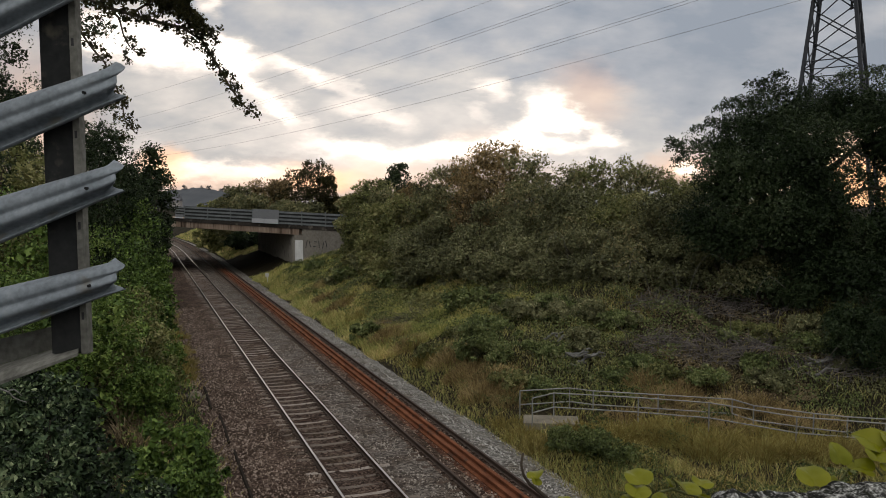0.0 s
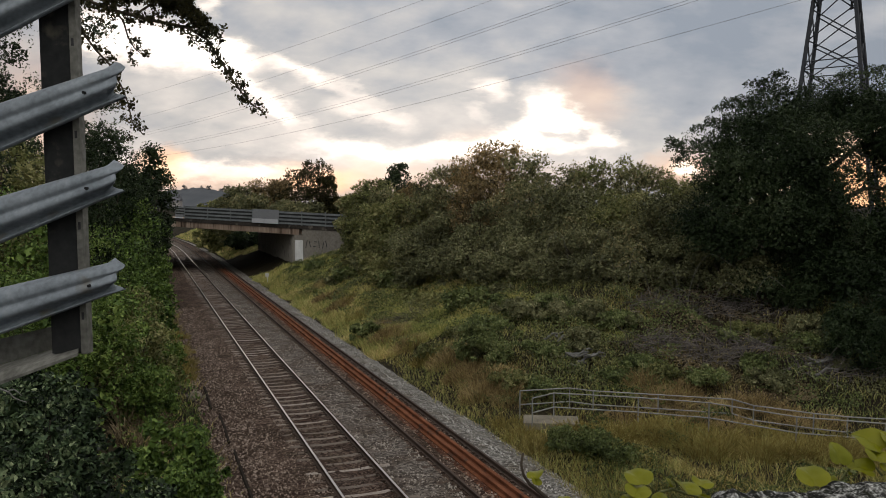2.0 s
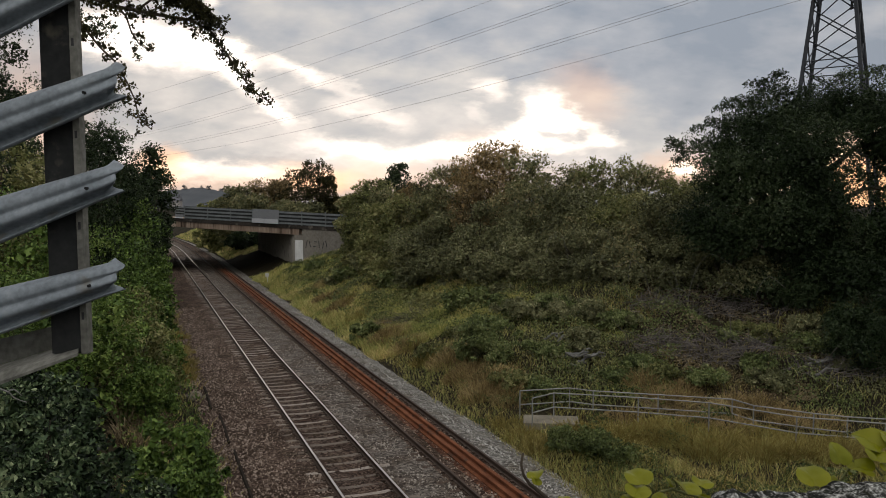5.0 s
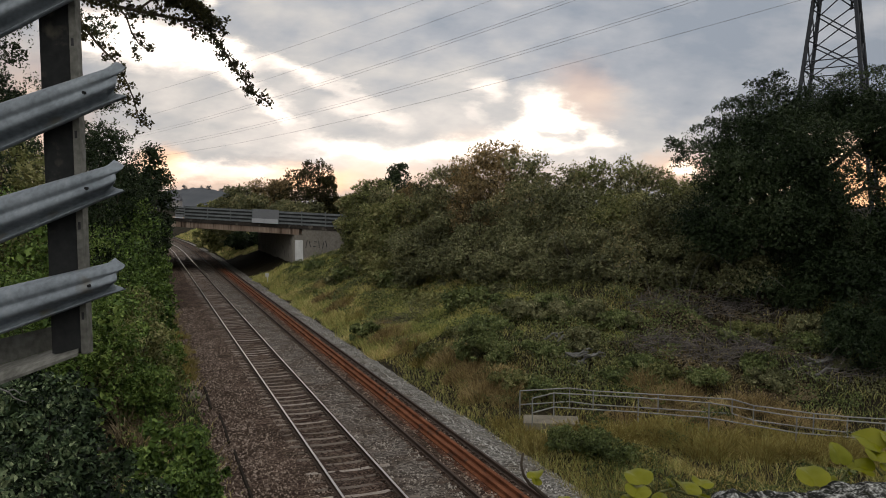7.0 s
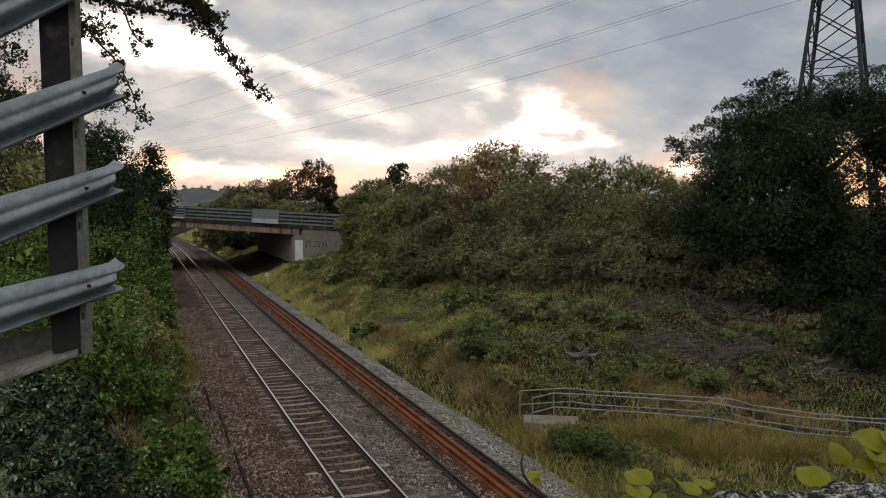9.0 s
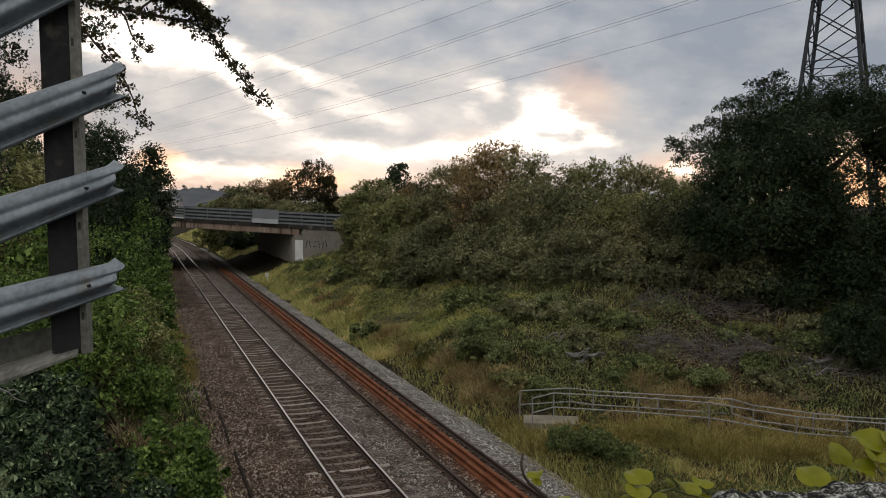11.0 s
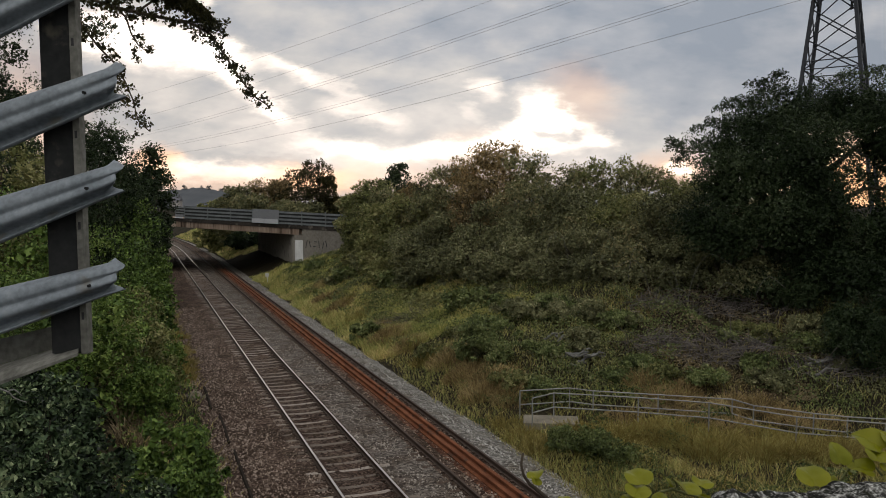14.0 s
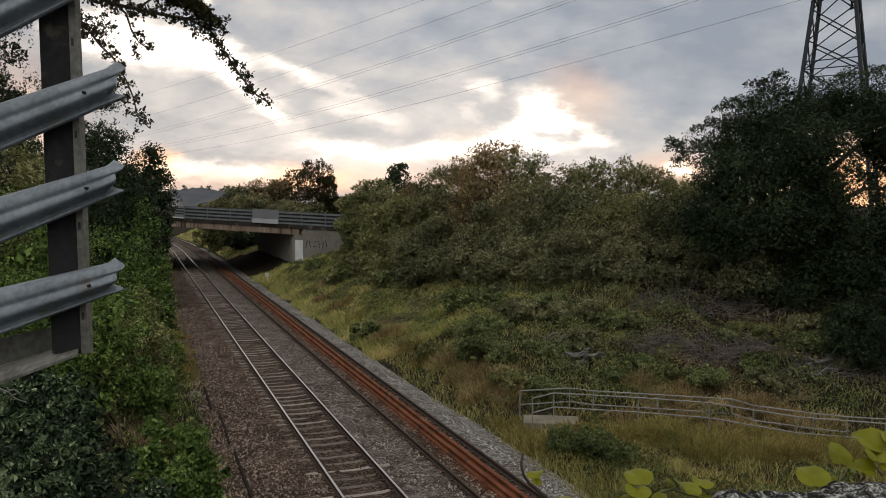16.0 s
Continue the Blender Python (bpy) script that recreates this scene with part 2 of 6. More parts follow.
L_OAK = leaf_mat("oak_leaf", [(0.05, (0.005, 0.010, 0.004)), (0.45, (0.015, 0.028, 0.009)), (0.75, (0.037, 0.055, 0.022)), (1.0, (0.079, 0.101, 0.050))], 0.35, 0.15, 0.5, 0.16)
L_SHRUB = leaf_mat("shrub_leaf", [(0.05, (0.045, 0.049, 0.023)), (0.4, (0.126, 0.132, 0.062)), (0.7, (0.219, 0.207, 0.098)), (1.0, (0.365, 0.302, 0.156))], 0.22)
L_RUSSET = leaf_mat("russet_leaf", [(0.05, (0.057, 0.044, 0.021)), (0.4, (0.156, 0.117, 0.053)), (0.7, (0.254, 0.185, 0.086)), (1.0, (0.403, 0.269, 0.121))], 0.22)
L_GREY = leaf_mat("greyish_leaf", [(0.05, (0.040, 0.044, 0.020)), (0.4, (0.117, 0.121, 0.058)), (0.7, (0.193, 0.193, 0.093)), (1.0, (0.313, 0.304, 0.168))], 0.3)
L_GREEN = leaf_mat("green_leaf", [(0.05, (0.019, 0.036, 0.010)), (0.4, (0.071, 0.120, 0.026)), (0.7, (0.140, 0.209, 0.047)), (1.0, (0.266, 0.340, 0.090))], 0.35)
L_LIME = leaf_mat("lime_leaf", [(0.05, (0.042, 0.048, 0.018)), (0.4, (0.144, 0.156, 0.055)), (0.7, (0.223, 0.222, 0.086)), (1.0, (0.332, 0.308, 0.143))], 0.4)
# the two darkest stops paint in the shade between leaves, leaf by leaf
L_BRAMBLE = leaf_mat("bramble_leaf_with_shade", [(0.05, (0.004, 0.007, 0.004)), (0.4, (0.013, 0.023, 0.011)), (0.7, (0.073, 0.115, 0.053)), (0.9, (0.182, 0.231, 0.119)), (1.0, (0.364, 0.420, 0.238))], 1.6, 0.08)
L_WEED = leaf_mat("weed_leaf", [(0.05, (0.030, 0.041, 0.015)), (0.4, (0.110, 0.139, 0.048)), (0.7, (0.199, 0.230, 0.085)), (1.0, (0.347, 0.366, 0.180))], 0.6)
L_TWIG = leaf_mat("backlit_leaf", [(0.05, (0.016, 0.018, 0.007)), (0.5, (0.045, 0.044, 0.016)), (1.0, (0.1, 0.08, 0.03))], 2.0, 0.5)
L_IVY = leaf_mat("ivy_leaf", [(0.05, (0.045, 0.060, 0.002)), (0.5, (0.106, 0.117, 0.003)), (1.0, (0.190, 0.187, 0.007))], 14.0, 0.12, 0.38)
L_GRASS = leaf_mat("long_grass", [(0.05, (0.120, 0.161, 0.053)), (0.35, (0.312, 0.343, 0.106)), (0.65, (0.529, 0.485, 0.176)), (1.0, (0.826, 0.638, 0.318))], 0.35, 0.3, 0.7)
L_DRYGRASS = leaf_mat("dry_grass", [(0.05, (0.117, 0.093, 0.027)), (0.4, (0.234, 0.186, 0.057)), (0.7, (0.336, 0.278, 0.092)), (1.0, (0.419, 0.411, 0.163))], 0.4, 0.3, 0.7)

L_DIM = leaf_mat("dull_weed", [(0.05, (0.026, 0.036, 0.013)), (0.4, (0.065, 0.086, 0.026)), (0.7, (0.124, 0.150, 0.048)), (1.0, (0.221, 0.240, 0.097))], 0.6)
M_STEM = surface("green_stem", [(0.3, (0.07, 0.075, 0.02)), (0.7, (0.15, 0.16, 0.05))], 0.6, 0, 60, 8, 0.1, 0.001)
L_TUFT = leaf_mat("dead_grass", [(0.05, (0.111, 0.080, 0.035)), (0.4, (0.273, 0.199, 0.092)), (0.7, (0.422, 0.321, 0.155)), (1.0, (0.596, 0.487, 0.270))], 0.8, 0.3, 0.7)
L_STALK = leaf_mat("dead_stalk", [(0.05, (0.058, 0.043, 0.025)), (0.4, (0.156, 0.118, 0.071)), (0.7, (0.253, 0.199, 0.120)), (1.0, (0.369, 0.302, 0.196))], 0.8, 0.2, 0.7)

# ---- mesh helpers ----


def mesh_from(name, verts, faces, material, smooth=False):
    me = bpy.data.meshes.new(name)
    if isinstance(verts, np.ndarray):
        nv, nf, k = len(verts), len(faces), faces.shape[1]
        me.vertices.add(nv)
        me.vertices.foreach_set("co", verts.astype(np.float32).ravel())
        me.loops.add(nf * k)
        me.loops.foreach_set("vertex_index", faces.astype(np.int32).ravel())
        me.polygons.add(nf)
        me.polygons.foreach_set("loop_start", np.arange(0, nf * k, k, dtype=np.int32))
        me.polygons.foreach_set("loop_total", np.full(nf, k, dtype=np.int32))
        me.update(calc_edges=True)
        me.validate()
    else:
        me.from_pydata(verts, [], faces)
    if material:
        me.materials.append(material)
    if smooth:
        for p in me.polygons:
            p.use_smooth = True
    return me


def bm_mesh(name, bm, material, smooth=False):
    me = bpy.data.meshes.new(name)
    bmesh.ops.recalc_face_normals(bm, faces=bm.faces)
    bm.to_mesh(me)
    bm.free()
    me.materials.append(material)
    if smooth:
        for p in me.polygons:
            p.use_smooth = True
    return me


def child(name, me, parent, m=None, label=""):
    ob = new(name, me)
    ob.parent = parent
    if m is not None:
        ob.matrix_basis = m
    if label:
        ob["label"] = label
    return ob


def part(name, bm, material, parent, label="", m=None, smooth=False):
    return child(name, bm_mesh(name, bm, material, smooth), parent, m, label)


def thing(name, label, category, group="", kind="", m=None):
    ob = new(name)
    ob.empty_display_size = 0.2
    if m is not None:
        ob.matrix_basis = m
    return tagged(ob, label, category, group, kind)


def box(bm, lo, hi, bevel=0.0):
    made = bmesh.ops.create_cube(bm, size=1.0)["verts"]
    lo, hi = Vector(lo), Vector(hi)
    for v in made:
        v.co = Vector((lo[i] + (v.co[i] + 0.5) * (hi[i] - lo[i]) for i in range(3)))
    if bevel:
        edges = list({e for v in made for e in v.link_edges})
        bmesh.ops.bevel(bm, geom=edges, offset=bevel, segments=2, affect="EDGES", profile=0.6)
    return bm


def tube(bm, pts, radii, sides=8, cap=True):
    """A tapered tube along points."""
    rings, up = [], Vector((0, 0, 1))
    pts = [Vector(p) for p in pts]
    for i, p in enumerate(pts):
        d = (pts[min(i + 1, len(pts) - 1)] - pts[max(i - 1, 0)]).normalized()
        a = d.cross(up if abs(d.z) < 0.95 else Vector((1, 0, 0))).normalized()
        b = a.cross(d).normalized()
        rings.append([bm.verts.new(p + radii[i] * (math.cos(2 * math.pi * k / sides) * a + math.sin(2 * math.pi * k / sides) * b)) for k in range(sides)])
    for r0, r1 in zip(rings, rings[1:]):
        for k in range(sides):
            bm.faces.new((r0[k], r0[(k + 1) % sides], r1[(k + 1) % sides], r1[k]))
    if cap:
        bm.faces.new(rings[0])
        bm.faces.new(rings[-1])
    return bm


def bar(bm, a, b, w):
    return tube(bm, [a, b], [w, w], 4)


def sweep(bm, path, profile, closed=True):
    """A profile of (side, up) pairs carried along level points."""
    rings = []
    for i, p in enumerate(path):
        p = Vector(p)
        d = Vector(path[min(i + 1, len(path) - 1)]) - Vector(path[max(i - 1, 0)])
        d.z = 0
        d.normalize()
        side = Vector((d.y, -d.x, 0))
        rings.append([bm.verts.new(p + side * a + Vector((0, 0, b))) for a, b in profile])
    n = len(profile)
    for r0, r1 in zip(rings, rings[1:]):
        for k in range(n if closed else n - 1):
            bm.faces.new((r0[k], r0[(k + 1) % n], r1[(k + 1) % n], r1[k]))
    if closed:
        bm.faces.new(rings[0])
        bm.faces.new(rings[-1])
    return bm


def unit(v):
    return v / np.maximum(np.linalg.norm(v, axis=1, keepdims=True), 1e-9)


def leaves_at(c, size, out=None, gen=rng, aspect=0.55, lift=0.5, rounded=False):
    """One small folded leaf at each centre; rounded ones have six corners, the others four."""
    n = len(c)
    d = unit(gen.normal(size=(n, 3)) + (0 if out is None else 0.3 * out))
    nrm = gen.normal(size=(n, 3))
    nrm[:, 2] += lift
    if out is not None:
        nrm += (0.6 if rounded else 1.1) * out
    nrm = unit(nrm)
    side = unit(np.cross(d, nrm))
    nrm = np.cross(side, d)
    s = (size * gen.uniform(0.6, 1.3, n))[:, None]
    fold = gen.uniform(0.05, 0.25, n)[:, None] * s
    w = side * s * aspect * 0.5 + nrm * fold
    x = -side * s * aspect * 0.5 + nrm * fold
    if rounded:
        droop = nrm * s * gen.uniform(0.0, 0.25, n)[:, None]
        v = np.stack([c - d * s * 0.5, c - d * s * 0.2 + w, c + d * s * 0.18 + w * 0.85, c + d * s * 0.5 - droop, c + d * s * 0.18 + x * 0.85, c - d * s * 0.2 + x], axis=1).reshape(-1, 3)
        i = np.arange(n)[:, None] * 6
        f = np.concatenate([i + np.array([t]) for t in ((0, 1, 2), (0, 2, 3), (0, 3, 4), (0, 4, 5))], axis=0)
        return v, f
    v = np.stack([c - d * s * 0.5, c + w, c + d * s * 0.5, c + x], axis=1).reshape(-1, 3)
    i = np.arange(n)[:, None] * 4
    f = np.concatenate([i + np.array([[0, 1, 2]]), i + np.array([[0, 2, 3]])], axis=0)
    return v, f


def lobe_points(lobes, count, gen, ragged=0.3, sprigs=0.12, deep=0.5, inner=0.12):
    """Leaf places in the outer shell of a heap of rounded lobes, larger leaves within, and twigs that stick out."""
    lobes = np.array(lobes, float)
    w = lobes[:, 3] ** 2
    m = int(count * 2.2)
    pick = gen.choice(len(lobes), m, p=w / w.sum())
    d = unit(gen.normal(size=(m, 3)))
    d[:, 2] = np.where(d[:, 2] < -0.4, -d[:, 2] * 0.6, d[:, 2])
    d = unit(d)
    lump = np.zeros(m)
    for k in range(5):
        a = gen.normal(size=3) * (3 + 2 * k)
        lump += np.sin(d @ a + pick * 1.7 + k) / 5
    r = lobes[pick, 3] * (1 + ragged * lump) * (1 - (1 - deep) * gen.uniform(0, 1, m) ** 1.8)
    c = lobes[pick, :3] + d * r[:, None]
    free = np.ones(m, bool)
    for k, q in enumerate(lobes):
        free &= (pick == k) | (np.linalg.norm(c - q[:3], axis=1) > 0.74 * q[3])
    c, out = c[free][:count], d[free][:count]
    big = np.ones(len(c))
    # oversized inner leaves, added to stop light leaking through and darken the creases
    ni = int(count * inner)
    wide = w * (lobes[:, 3] > 0.45 * lobes[:, 3].max())
    p3 = gen.choice(len(lobes), ni, p=wide / wide.sum())
    d3 = unit(gen.normal(size=(ni, 3)))
    c = np.concatenate([c, lobes[p3, :3] + d3 * (lobes[p3, 3] * gen.uniform(0.15, 0.66, ni))[:, None]])
    out = np.concatenate([out, d3])
    big = np.concatenate([big, np.full(ni, 2.3)])
    ns = int(count * sprigs / 14)
    if ns:
        p2 = gen.choice(len(lobes), ns, p=w / w.sum())
        d2 = gen.normal(size=(ns, 3))
        d2[:, 2] = np.abs(d2[:, 2]) + 0.2
        d2 = unit(d2)
        base = lobes[p2, :3] + d2 * lobes[p2, 3:4] * 0.9
        way = unit(d2 + gen.normal(size=(ns, 3)) * 0.35 + np.array([0, 0, 0.3]))
        ln = lobes[p2, 3] * gen.uniform(0.12, 0.42, ns)
        t = gen.uniform(0, 1, (ns, 14))
        q = base[:, None] + way[:, None] * (t * ln[:, None])[..., None] + gen.normal(size=(ns, 14, 3)) * (0.03 * lobes[p2, 3])[:, None, None]
        c = np.concatenate([c, q.reshape(-1, 3)])
        out = np.concatenate([out, np.repeat(way, 14, axis=0)])
        big = np.concatenate([big, np.full(ns * 14, 0.85)])
    return c, out, big


def crown_mesh(name, lobes, count, size, material, seed, ragged=0.3, sprigs=0.12, hole=None, deep=0.5, rounded=False, lift=0.6, inner=0.12):
    gen = np.random.default_rng(seed)
    c, out, big = lobe_points(lobes, count, gen, ragged, sprigs, deep, inner)
    if hole is not None:
        keep = np.ones(len(c), bool)
        for hx, hz, hr, part_left, slant in hole:
            near = np.hypot(c[:, 0] - hx - slant * c[:, 1], c[:, 2] - hz) < hr * gen.uniform(0.6, 1.2, len(c))
            keep &= ~(near & ((gen.uniform(0, 1, len(c)) > part_left) | (big > 1.5)))
        c, out, big = c[keep], out[keep], big[keep]
    v, f = leaves_at(c, size * big, out, gen, 0.55, lift, rounded)
    return mesh_from(name, v, f, material)


# ---- lie of the land ----
PSI = radians(21.36)
D = Vector((-math.sin(PSI), math.cos(PSI), 0))     # along the railway
N = Vector((math.cos(PSI), math.sin(PSI), 0))      # across it, to the right
UC = -5.37                                         # the eye, across, from the middle of the first track
BEND_S, BEND_R = 118.0, 950.0


def bend(s):
    return np.where(s > BEND_S, (s - BEND_S) ** 2 / (2 * BEND_R), 0.0)


def rail_point(s, u, z=0.0):
    p = D * s + N * (u - UC - float(bend(np.array(s))))
    return Vector((p.x, p.y, z))


def smooth_pos(x, k=1.2):
    return 0.5 * (x + np.sqrt(x * x + k * k))


def ground_z(x, y):
    x, y = np.asarray(x, float), np.asarray(y, float)
    s = x * D.x + y * D.y
    u = x * N.x + y * N.y + UC + bend(s)
    b1 = u - 5.6
    b2 = y + 0.22 * (x - 3.8) - 27.6
    b = np.minimum(b1, b2)
    b = np.where(np.abs(b1 - b2) < 4, b - (4 - np.abs(b1 - b2)) ** 2 / 16, b)
    right = 0.40 * smooth_pos(b)
    right = 5.6 - smooth_pos(5.6 - right, 1.5)
    flat = np.clip(u - 5.6, 0, 3) * 0.1
    left = 0.7 * smooth_pos(-3.7 - u, 0.8)
    left = 5.2 - smooth_pos(5.2 - left, 1.5)
    rough = 0.12 * np.sin(x * 1.3 + 1.7 * np.sin(y * 0.6)) * np.sin(y * 1.1 + x * 0.35) + 0.06 * np.sin(x * 3.1 + y * 2.3)
    off = np.clip(np.maximum(u - 5.6, -3.9 - u) / 1.5, 0, 1)
    return -0.42 + np.where(u > 0, right + flat, left) + rough * off


def spaced(a, b, near, far, lo, hi):
    core = np.arange(near, far + 1e-6, 0.8)
    left = near - np.geomspace(1.2, near - a, lo)[::-1]
    right = far + np.geomspace(1.2, b - far, hi)
    return np.concatenate([left, core, right])


gx = spaced(-2400, 2400, -92, 34, 26, 26)
gy = spaced(-600, 2600, 4, 196, 20, 30)
GX, GY = np.meshgrid(gx, gy)
gv = np.stack([GX.ravel(), GY.ravel(), ground_z(GX.ravel(), GY.ravel())], axis=1)
ni, nj = len(gx), len(gy)
ii, jj = np.meshgrid(np.arange(ni - 1), np.arange(nj - 1))
q = (jj * ni + ii).ravel()[:, None]
ground = tagged(new("ground", mesh_from("ground", gv, q + np.array([[0, 1, ni + 1, ni]]), M_SOIL, True)),
                "earth railway cutting with grassy sloping banks", "ground", kind="structure")

# ---- ballast bed ----


def strip(name, sections, s_vals, material, label):
    v, f = [], []
    k = len(sections)
    for s in s_vals:
        for u, z in sections:
            p = rail_point(s, u, z + 0.02 * math.sin(s * 1.9 + u * 3.1))
            v.append(tuple(p))
    for i in range(len(s_vals) - 1):
        for j in range(k - 1):
            f.append((i * k + j, i * k + j + 1, (i + 1) * k + j + 1, (i + 1) * k + j))
    return tagged(new(name, mesh_from(name, v, f, material, True)), label, "ballast", kind="structure")


S_BED = [-30 + 1.0 * i for i in range(352)]
strip("ballast_centre", [(-0.66, -0.168), (-0.3, -0.2), (0.0, -0.212), (0.3, -0.2), (0.66, -0.168)], S_BED, M_BALLAST_DARK, "dark oil-stained ballast between the rails")
strip("ballast", [(-4.2, -0.5), (-3.4, -0.27), (-2.6, -0.2), (-1.6, -0.155), (-0.9, -0.158), (-0.6, -0.2), (0.6, -0.2), (0.9, -0.158), (0.95, -0.155)], S_BED, M_BALLAST, "brown weathered track ballast between and beside the rails")
strip("ballast_between", [(0.95, -0.155), (1.6, -0.15), (2.3, -0.155)], S_BED, M_BALLAST_MID, "grey-brown ballast between the two tracks")
strip("ballast_rusty", [(2.3, -0.155), (2.6, -0.165), (3.2, -0.17), (3.8, -0.162), (4.0, -0.15)], S_BED, M_BALLAST, "rust-brown ballast under the spare rails")
strip("ballast_rust_band", [(2.95, -0.16), (3.25, -0.15), (3.75, -0.15)], [s for s in S_BED if s < 96], M_BALLAST_RUST, "ballast stained orange by rust between the spare rails")
strip("ballast_fresh", [(4.0, -0.146), (4.5, -0.13), (5.0, -0.22), (5.7, -0.42), (6.1, -0.6)], S_BED, M_BALLAST_NEW, "pale grey stone ballast shoulder of the railway")

# ---- tracks ----
RAIL_SIDE = [(-0.065, -0.15), (0.065, -0.15), (0.065, -0.135), (0.012, -0.115), (0.012, -0.045), (0.033, -0.035), (0.035, -0.002), (-0.035, -0.002), (-0.033, -0.035), (-0.012, -0.045), (-0.012, -0.115), (-0.065, -0.135)]
RAIL_HEAD = [(-0.034, -0.003), (0.034, -0.003), (0.03, 0.004), (-0.03, 0.004)]
S_RAIL = [-26 + 3.0 * i for i in range(49)] + [122 + 4.0 * i for i in range(50)]


def sleeper_mesh(name, material):
    bm = bmesh.new()
    xs = (-1.25, -1.22, -0.95, -0.6, -0.3, 0.0, 0.3, 0.6, 0.95, 1.22, 1.25)
    rings = []
    for x in xs:                                   # rounded shoulders, hollowed in the middle
        top = -0.142 - (0.045 * max(0.0, 1 - (x / 0.75) ** 2)) - (0.03 if abs(x) > 1.23 else 0.0)
        prof = ((-0.14, -0.32), (-0.125, top - 0.05), (-0.085, top - 0.008), (-0.06, top), (0.06, top), (0.085, top - 0.008), (0.125, top - 0.05), (0.14, -0.32))
        rings.append([bm.verts.new((x, y, z)) for y, z in prof])
    for a, b in zip(rings, rings[1:]):
        for j in range(8):
            bm.faces.new((a[j], a[(j + 1) % 8], b[(j + 1) % 8], b[j]))
    bm.faces.new(rings[0])
    bm.faces.new(rings[-1])
    return bm_mesh(name, bm, material)


def clip_mesh():
    bm = bmesh.new()
    box(bm, (-0.04, -0.06, -0.15), (0.04, 0.06, -0.105), 0.012)
    return bm_mesh("rail_clip", bm, M_RAIL)


def railway(u0, label, head, sleeper_material, bright):
    t = thing("railway_track", label, "railway track", "parallel railway tracks")
    for side in (-0.7525, 0.7525):
        path = [rail_point(s, u0 + side) for s in S_RAIL]
        r = part("rail", sweep(bmesh.new(), path, RAIL_SIDE), M_RAIL, t, "rusty steel rail")
        part("rail_head", sweep(bmesh.new(), path, RAIL_HEAD), head, r, bright)
    sm, cm = sleeper_mesh("sleeper", sleeper_material), clip_mesh()
    for i in range(215):
        s = 12 + i * 0.655
        p = rail_point(s + random.uniform(-0.04, 0.04), u0, random.uniform(-0.012, 0.006))
        turn = PSI + (max(0.0, s - BEND_S) / BEND_R)
        slp = child("sleeper", sm, t, Matrix.Translation(p) @ Matrix.Rotation(turn + random.uniform(-0.012, 0.012), 4, "Z"))
        if i < 45:
            for side in (-0.7525, 0.7525):
                for e in (-0.1, 0.1):
                    child("rail_clip", cm, slp, Matrix.Translation((side + e, 0, 0.005)))
    return t


UB = 3.25
railway(0.0, "railway line with shiny worn rails on weathered sleepers", M_RAIL_TOP, M_SLEEPER, "bright polished rail head")
railway(UB, "rusty railway line with spare rails laid between its rails", M_RAIL, M_SLEEPER_OLD, "brown dull rail head")

for k, du in enumerate((0.0, 0.31)):
    t = thing("spare_rail", "orange rusty spare rail lying between the running rails", "rail", "spare rails")
    path = [rail_point(s, UB + du + 0.02 * math.sin(s * 0.11 + k), 0.0) for s in S_RAIL if s < 96]
    part("rail_length", sweep(bmesh.new(), path, [(-0.13, -0.15), (0.13, -0.15), (0.13, -0.12), (0.045, -0.09), (0.04, -0.04), (0.062, -0.03), (0.062, 0.015), (0.05, 0.026), (-0.05, 0.026), (-0.062, 0.015), (-0.062, -0.03), (-0.04, -0.04), (-0.045, -0.09), (-0.13, -0.12)]), M_RUST, t)

for s_run, du, sag in (((18.5, 20, 22, 24.2), 0.0, 0.0), ((25.0, 27, 28.6), -0.06, 0.02), ((29.6, 31, 33.2), -0.3, 0.0)):
    t = thing("discarded_rail", "dark old rail piece half sunk in the ballast", "rail", "old rail pieces in the ballast")
    part("rail_length", sweep(bmesh.new(), [rail_point(s, -2.85 + du + 0.006 * (s - 26) + 0.02 * math.sin(s * 1.7), -0.13 - sag + 0.02 * math.sin(s * 2.3)) for s in s_run], [(-0.055, -0.12), (0.055, -0.12), (0.03, 0.0), (-0.03, 0.0)]), M_OLD_RAIL, t)

# ---- loose stones over the bed ----


def stones(name, u0, u1, s0, s1, count, size, material, label, skip=()):
    gen = np.random.default_rng(int(count))
    s = s0 + (s1 - s0) * gen.uniform(0, 1, count) ** 1.5
    u = gen.uniform(u0, u1, count)
    keep = np.ones(count, bool)
    for a in skip:
        keep &= np.abs(u - a) > 0.09
    s, u = s[keep], u[keep]
    n = len(s)
    x, y = D.x * s + N.x * (u - UC), D.y * s + N.y * (u - UC)
    hollow = 0.042 * np.clip(1 - (u / 0.75) ** 2, 0, 1)
    z = -hollow + np.where(u > 4.6, -0.15 - (u - 4.6) * 0.26, -0.165) - np.where(u < -2.6, (-2.6 - u) * 0.1, 0)
    c = np.stack([x, y, z], axis=1)
    octa = np.array([(1, 0, -0.3), (-1, 0, -0.3), (0, 1, -0.3), (0, -1, -0.3), (0, 0, 0.85)], float)
    sc = size * gen.uniform(0.5, 1.2, (n, 1, 1))
    v = (c[:, None] + octa[None] * sc * gen.uniform(0.6, 1.3, (n, 5, 1)) + gen.normal(size=(n, 5, 3)) * sc * 0.25).reshape(-1, 3)
    tri = np.array([(0, 2, 4), (2, 1, 4), (1, 3, 4), (3, 0, 4)])
    f = (np.arange(n)[:, None, None] * 5 + tri[None]).reshape(-1, 3)
    return tagged(new(name, mesh_from(name, v, f, material)), label, "stones", kind="stuff")


